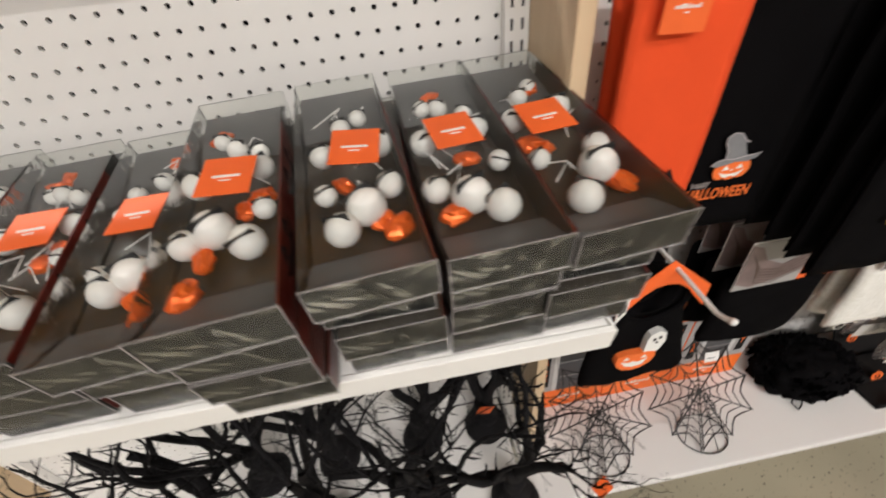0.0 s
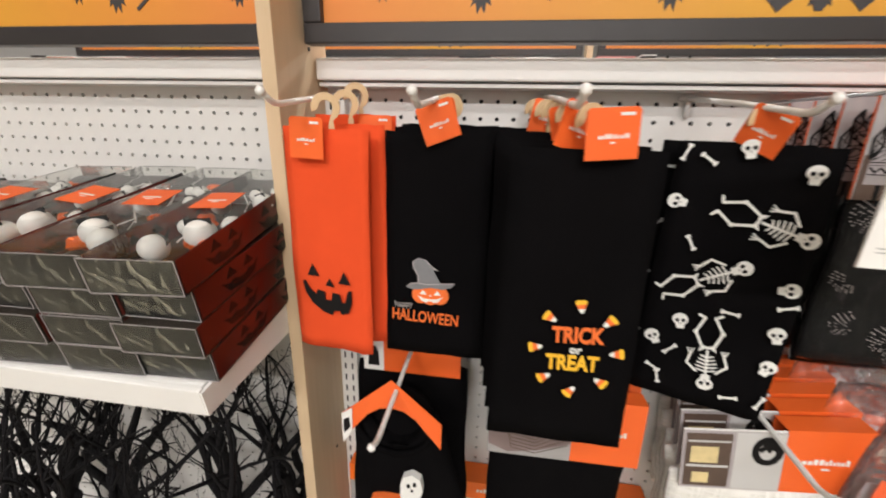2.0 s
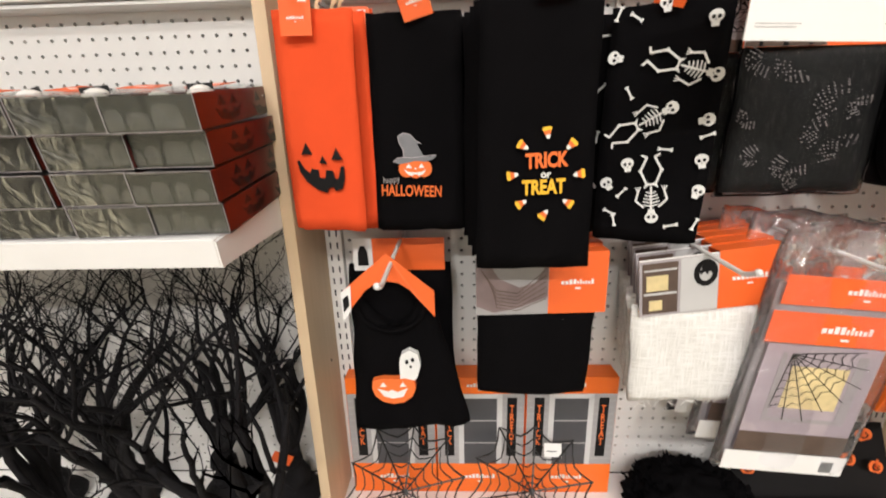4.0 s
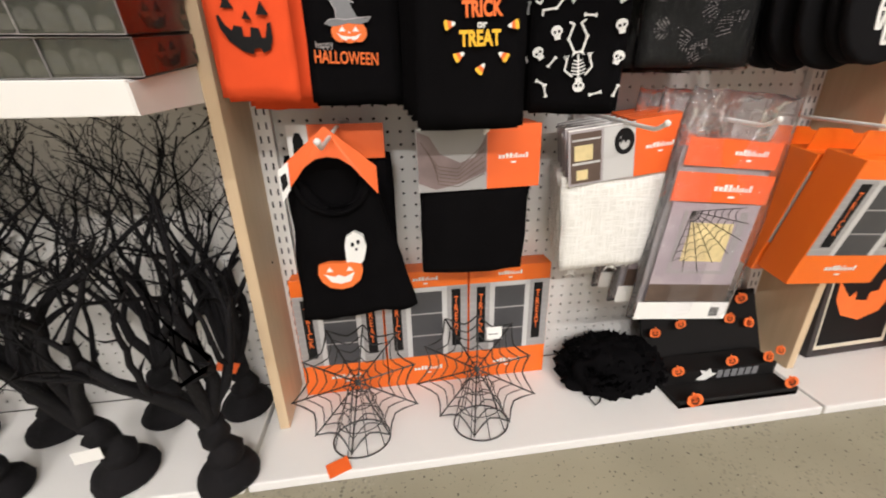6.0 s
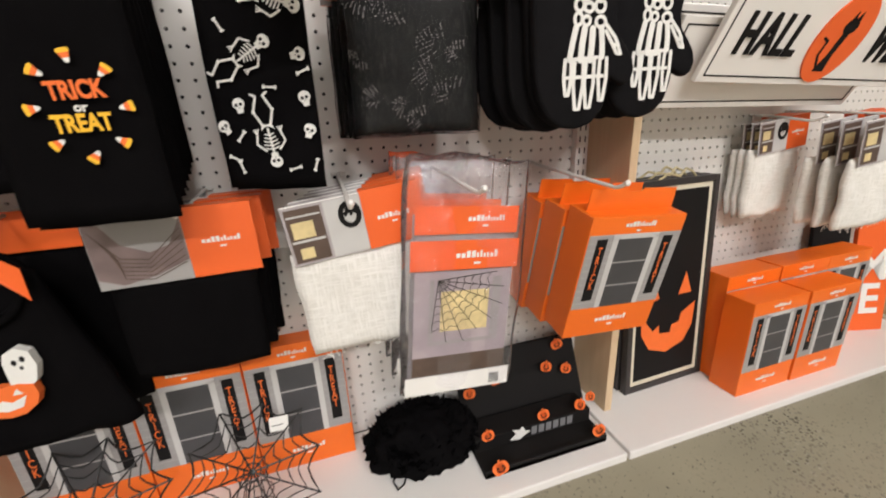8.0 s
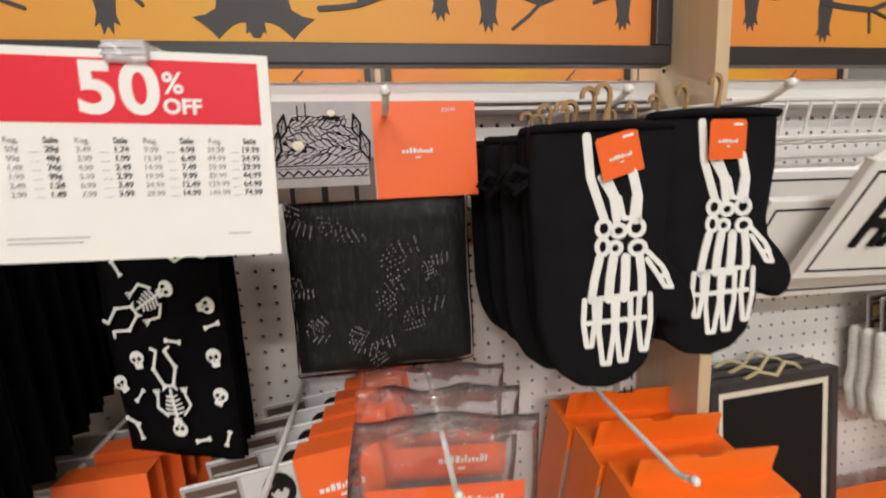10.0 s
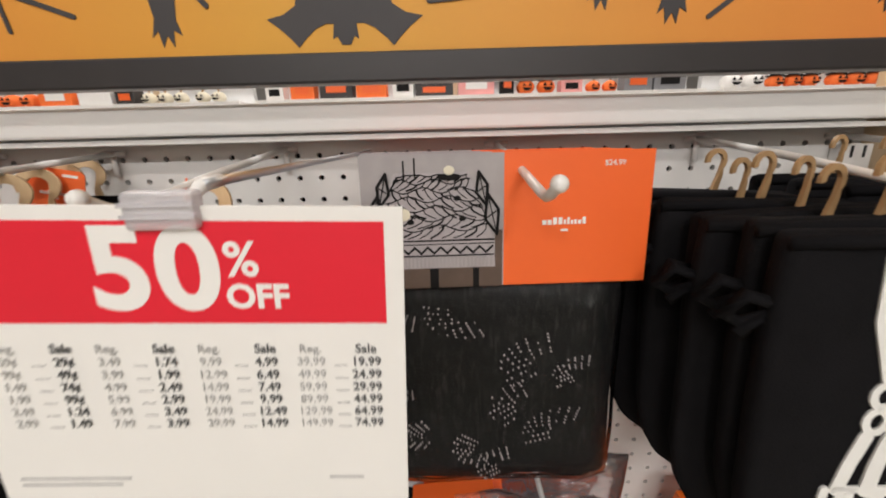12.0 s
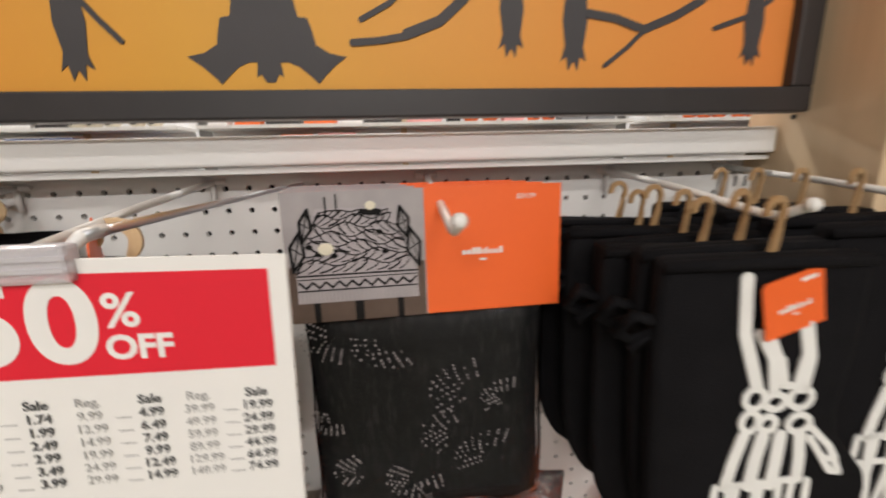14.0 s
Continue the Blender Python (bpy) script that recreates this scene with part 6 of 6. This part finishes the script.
part("lettering_bars", bm, GREY_PRINT, t, "grey unreadable lettering")
bm = bmesh.new()
plate(bm, [(-0.045, -0.01), (-0.03, 0.004), (-0.04, 0.018), (-0.022, 0.012), (-0.014, 0.020), (-0.006, 0.006), (0.006, 0.002), (-0.008, -0.006), (-0.02, -0.014)], -0.0008, 0)
part("spider_print", bm, WHITE_PRINT, t, "pale printed spider", m=pose(-0.02, -0.031, 0.03))


# ---- right bay ----
def hall_sign(x, y, z, rot, front):
    t = thing("halloween_sign", "white tin sign with raised black letters and an orange oval" if front else "white tin sign hanging behind another", "sign", "tin signs", (x, y, z), rot)
    b = part("board", plate(bmesh.new(), [(0, 0), (0.58, 0), (0.58, 0.17), (0.40, 0.17), (0.36, 0.20), (0.22, 0.20), (0.18, 0.17), (0, 0.17)], 0, 0.012, 0.002), WHITE_CARD, t)
    e = bmesh.new()
    stroke(e, [(0.014, 0.014), (0.566, 0.014), (0.566, 0.156), (0.395, 0.156), (0.355, 0.186), (0.225, 0.186), (0.185, 0.156), (0.014, 0.156), (0.014, 0.014)], 0.003, -0.0006, 0)
    part("border", e, BLACK_PRINT, b, "thin black border line")
    if front:
        text_mesh("lettering", "HALL", 0.098, BLACK_PRINT, b, (0.120, -0.002, 0.085), label="raised black letters", bold=0.002, depth=0.002, stretch=0.60, spacing=1.12)
        text_mesh("lettering", "WEEN", 0.105, BLACK_PRINT, b, (0.475, -0.002, 0.085), label="raised black letters", bold=0.002, depth=0.002, stretch=0.56)
        o = part("oval", plate(bmesh.new(), ring_pts(0.292, 0.088, 0.062, 0.080, 28), -0.004, 0), ORANGE_CARD, b, "orange oval")
        c = bmesh.new()
        plate(c, ring_pts(0.296, 0.112, 0.017, 0.014, 14), -0.0048, -0.004)
        plate(c, [(0.284, 0.118), (0.290, 0.138), (0.296, 0.122), (0.304, 0.138), (0.309, 0.118)], -0.0048, -0.004)
        plate(c, [(0.288, 0.105), (0.304, 0.105), (0.300, 0.06), (0.306, 0.03), (0.276, 0.03), (0.286, 0.06)], -0.0048, -0.004)
        stroke(c, [(0.280, 0.036), (0.262, 0.06), (0.262, 0.085), (0.250, 0.09)], 0.005, -0.0048, -0.004)
        part("cat", c, BLACK_PRINT, o, "black cat silhouette")
    return t


hall_sign(1.548, 0.690, 0.948, (27, 2, -2), True)
hall_sign(1.49, 0.750, 0.905, (27, 1, -2), False)
hall_sign(1.53, 0.810, 0.94, (25, 1, -2), False)
t = thing("peg_basket", "white wire basket front hanging on the pegboard", "basket", "", (1.75, 0.80, 1.14))
bm = bmesh.new()
for k in range(14):
    tube(bm, [(-0.26 + 0.04 * k, 0.05, 0.0), (-0.26 + 0.04 * k, -0.06, 0.0), (-0.26 + 0.04 * k, -0.07, 0.05)], 0.002, 5)
for y, z in ((-0.06, 0.0), (-0.07, 0.05), (0.0, 0.0)):
    tube(bm, [(-0.27, y, z), (0.27, y, z)], 0.0028, 6)
part("wire_basket", bm, WHITE_WIRE, t, "white wires")


def jack_frame(x, y, z, rot, front):
    t = thing("framed_pumpkin_sign", "black framed sign with a cream border and orange pumpkin", "picture frame", "framed signs", (x, y, z), rot)
    w, h = 0.270, 0.560
    part("frame", boxes(((-w / 2, 0, 0), (-w / 2 + 0.016, 0.02, h)), ((w / 2 - 0.016, 0, 0), (w / 2, 0.02, h)), ((-w / 2 + 0.016, 0, 0), (w / 2 - 0.016, 0.02, 0.016)), ((-w / 2 + 0.016, 0, h - 0.016), (w / 2 - 0.016, 0.02, h)), bevel=0.0015), FRAME_BLACK, t, "black wooden frame")
    part("border", boxes(((-w / 2 + 0.016, 0.006, 0.016), (w / 2 - 0.016, 0.012, h - 0.016))), CREAM, t, "cream painted border")
    part("field", boxes(((-w / 2 + 0.029, 0.0045, 0.029), (w / 2 - 0.029, 0.0055, h - 0.029))), BLACK_PRINT, t, "black painted field")
    f = bmesh.new()
    plate(f, [(0.030, 0.255), (0.075, 0.255), (0.052, 0.315)], 0.0035, 0.0042)
    plate(f, [(-0.075, 0.245), (-0.035, 0.255), (-0.052, 0.305)], 0.0035, 0.0042)
    plate(f, [(-0.092, 0.215), (-0.05, 0.165), (-0.03, 0.178), (-0.028, 0.155), (0.010, 0.150), (0.014, 0.172), (0.040, 0.176), (0.045, 0.200), (0.092, 0.225), (0.088, 0.16), (0.06, 0.115), (0.0, 0.095), (-0.06, 0.115), (-0.088, 0.16)], 0.0035, 0.0042)
    part("pumpkin_face", f, ORANGE_PRINT, t, "orange painted pumpkin face")
    part("rope", tube(bmesh.new(), [(-0.06, 0.012, h - 0.004), (-0.04, 0.0, h + 0.014), (-0.01, -0.006, h + 0.006), (0.02, 0.004, h + 0.022), (0.05, 0.010, h + 0.012), (0.07, 0.014, h - 0.003)], 0.003, 6), ROPE, t, "jute rope loop")
    return t


for k in range(3):
    jack_frame(1.668 - 0.006 * k, 0.752 + 0.024 * k, DECK + 0.001, (-4, 0, 2), k == 0)
for c, (x, y, z) in enumerate(((1.885, 0.645, DECK), (2.082, 0.643, DECK), (1.90, 0.728, DECK), (2.10, 0.73, DECK), (2.29, 0.73, DECK))):
    house_carton(x, y, z if c < 2 else DECK + 0.001, 0.19, 0.265 if c < 2 else 0.30, 0.075, (0, 0, 0), False, "orange door banner carton standing on the white deck", "right-bay cartons")
for k in range(3):
    cloth_pack(2.10, 0.72 - 0.04 * k, 0.87, 0.22, 0.26, 0.10, GAUZE, False, k, 3)
    cloth_pack(1.975, 0.83 - 0.02 * k, 0.87, 0.17, 0.25, 0.08, GAUZE, False, 0, 3)
for hx, hz, tip in ((1.975, 0.88, 0.70), (2.11, 0.885, 0.58)):
    peg_hook(hx, hz, tip)
for k in range(2):
    t = thing("porch_board", "tall red and black board with cream letters leaning on the pegboard", "sign", "porch boards", (2.34 + 0.14 * k, 0.775 - 0.04 * k, DECK), (-8, 0, -16))
    part("board", boxes(((-0.06, 0, 0), (0.06, 0.015, 0.66)), bevel=0.002), ORANGE_CARD if k else BLACK_PRINT, t)
    text_mesh("lettering", "M\nE", 0.14, WHITE_PRINT, t, (0, -0.001, 0.16), label="cream letters", bold=0.003)


# ---- the shop beyond the rail ----
def far_gondola(x0, x1, y, seed):
    rng = random.Random(seed)
    t = thing("far_gondola", "distant white shop shelving with seasonal goods", "shelf", "far shelving", ((x0 + x1) / 2, y, 0))
    w = (x1 - x0) / 2
    part("back", boxes(((-w, 0.28, 0), (w, 0.32, 1.625))), BACK_WHITE, t, "white back panel")
    for z in (0.2, 0.62, 1.0, 1.285, 1.475):
        part("shelf_board", boxes(((-w, -0.05 if z < 1.1 else 0.06, z - 0.02), (w, 0.28, z))), WHITE_METAL, t)
    return t, rng


def far_pumpkin(x, y, z, h, shell, hat):
    t = thing("far_pumpkin", "small carved pumpkin ornament on a distant shelf", "pumpkin", "far pumpkins", (x, y, z))
    bm = bmesh.new()
    ball(bm, (0, 0, 0), h * 0.5, 28, 8, (1.05, 1.05, 0.8))
    for v in bm.verts:
        k = 1 - 0.10 * abs(math.sin(3.5 * math.atan2(v.co.y, v.co.x)))
        v.co = Vector((v.co.x * k, v.co.y * k, v.co.z + h * 0.40))
    part("shell", bm, shell, t, smooth=True)
    for dx in (-0.17, 0.17):
        part("eye", plate(bmesh.new(), [((dx - 0.09) * h, 0.42 * h), ((dx + 0.09) * h, 0.42 * h), (dx * h, 0.58 * h)], -0.56 * h, -0.50 * h), BLACK_PRINT, t, "black carved eye")
    part("mouth", plate(bmesh.new(), [(-0.26 * h, 0.32 * h), (0.26 * h, 0.32 * h), (0.12 * h, 0.18 * h), (-0.12 * h, 0.18 * h)], -0.56 * h, -0.50 * h), BLACK_PRINT, t, "black carved mouth")
    if hat:
        part("hat", tube(bmesh.new(), [(0, 0, 0.74 * h), (0, 0, 0.78 * h), (0, 0, 0.80 * h), (0.02 * h, 0, 1.25 * h)], [0.5 * h, 0.5 * h, 0.26 * h, 0.02 * h], 12), BLACK_PRINT, t, "black pointed hat")
    else:
        part("stem", tube(bmesh.new(), [(0, 0, h * 0.72), (0.05 * h, 0, h * 0.98)], 0.07 * h, 6), MITT_HOOK_WOOD, t)


GOODS = (BLACK_PRINT, WHITE_CARD, PINK, CREAM, GREY_PRINT, PINK, BLUE, WHITE_CARD, ORANGE_PRINT, FRAME_BLACK)
for gx0, gx1, gy, sd in ((-3.2, -0.3, 2.9, 1), (-0.2, 2.6, 2.9, 2), (2.7, 5.6, 2.9, 3)):
    g, rng = far_gondola(gx0, gx1, gy, sd)
    for z in (1.285, 1.475):
        x = gx0 + 0.05
        while x < gx1 - 0.2:
            kind = rng.random()
            if kind < 0.42:               # a run of pumpkins
                hue, hat, h = rng.choice((ORANGE_PRINT, ORANGE_PRINT, CREAM, WHITE_CARD)), rng.random() < 0.4, rng.uniform(0.085, 0.115)
                for q in range(rng.choice((2, 3, 4))):
                    if x < gx1 - 0.2:
                        far_pumpkin(x + h * 0.5, gy + 0.16, z, h, hue, hat)
                        x += h * 1.15
            else:
                w, h = rng.uniform(0.07, 0.24), rng.uniform(0.07, 0.14)
                t = thing("far_goods", "small seasonal pack on a distant shelf", "goods", "far goods", (x + w / 2, gy + 0.16, z))
                m = rng.choice(GOODS)
                part("pack", box(bmesh.new(), (-w / 2, -0.05, 0), (w / 2, 0.05, h), 0.003), m, t)
                part("lid", boxes(((-w / 2 - 0.002, -0.052, h), (w / 2 + 0.002, 0.052, h + 0.006))), rng.choice((WHITE_CARD, m)), t)
                part("label", boxes(((-w * 0.3, -0.0515, h * 0.3), (w * 0.3, -0.0503, h * 0.75))), rng.choice((WHITE_CARD, ORANGE_CARD, BLACK_PRINT)), t)
                x += w
            x += rng.uniform(0.01, 0.05)
    for q in range(3):
        sx = gx0 + 0.45 + q * 0.95
        t = thing("shelf_label", "red and white sale label on the shelf edge", "label", "sale labels", (sx, gy + 0.05, 1.315))
        part("card", boxes(((-0.075, -0.004, 0), (0.075, 0, 0.075))), WHITE_CARD, t)
        part("red_band", boxes(((-0.075, -0.0055, 0.042), (0.075, -0.0041, 0.075))), RED_INK, t, "red band")
        text_mesh("lettering", "Sale", 0.036, WHITE_CARD, t, (0, -0.006, 0.058), label="white lettering")
        text_mesh("lettering", "50%", 0.040, DARK_INK, t, (0, -0.0045, 0.020), label="dark lettering")
for q in range(4):
    banner("far_bat_banner", -2.9 + 2.0 * q, -1.0 + 2.0 * q, 3.15, 1.63, 0.50, 1.7, "far banners")
    t = thing("wooden_upright", "tall pale plywood upright between distant bays", "post", "far uprights", (-0.95 + 2.0 * q, 3.2, 0.0))
    part("panel", boxes(((-0.02, -0.03, 0), (0.02, 0.06, 2.2))), PLY, t)
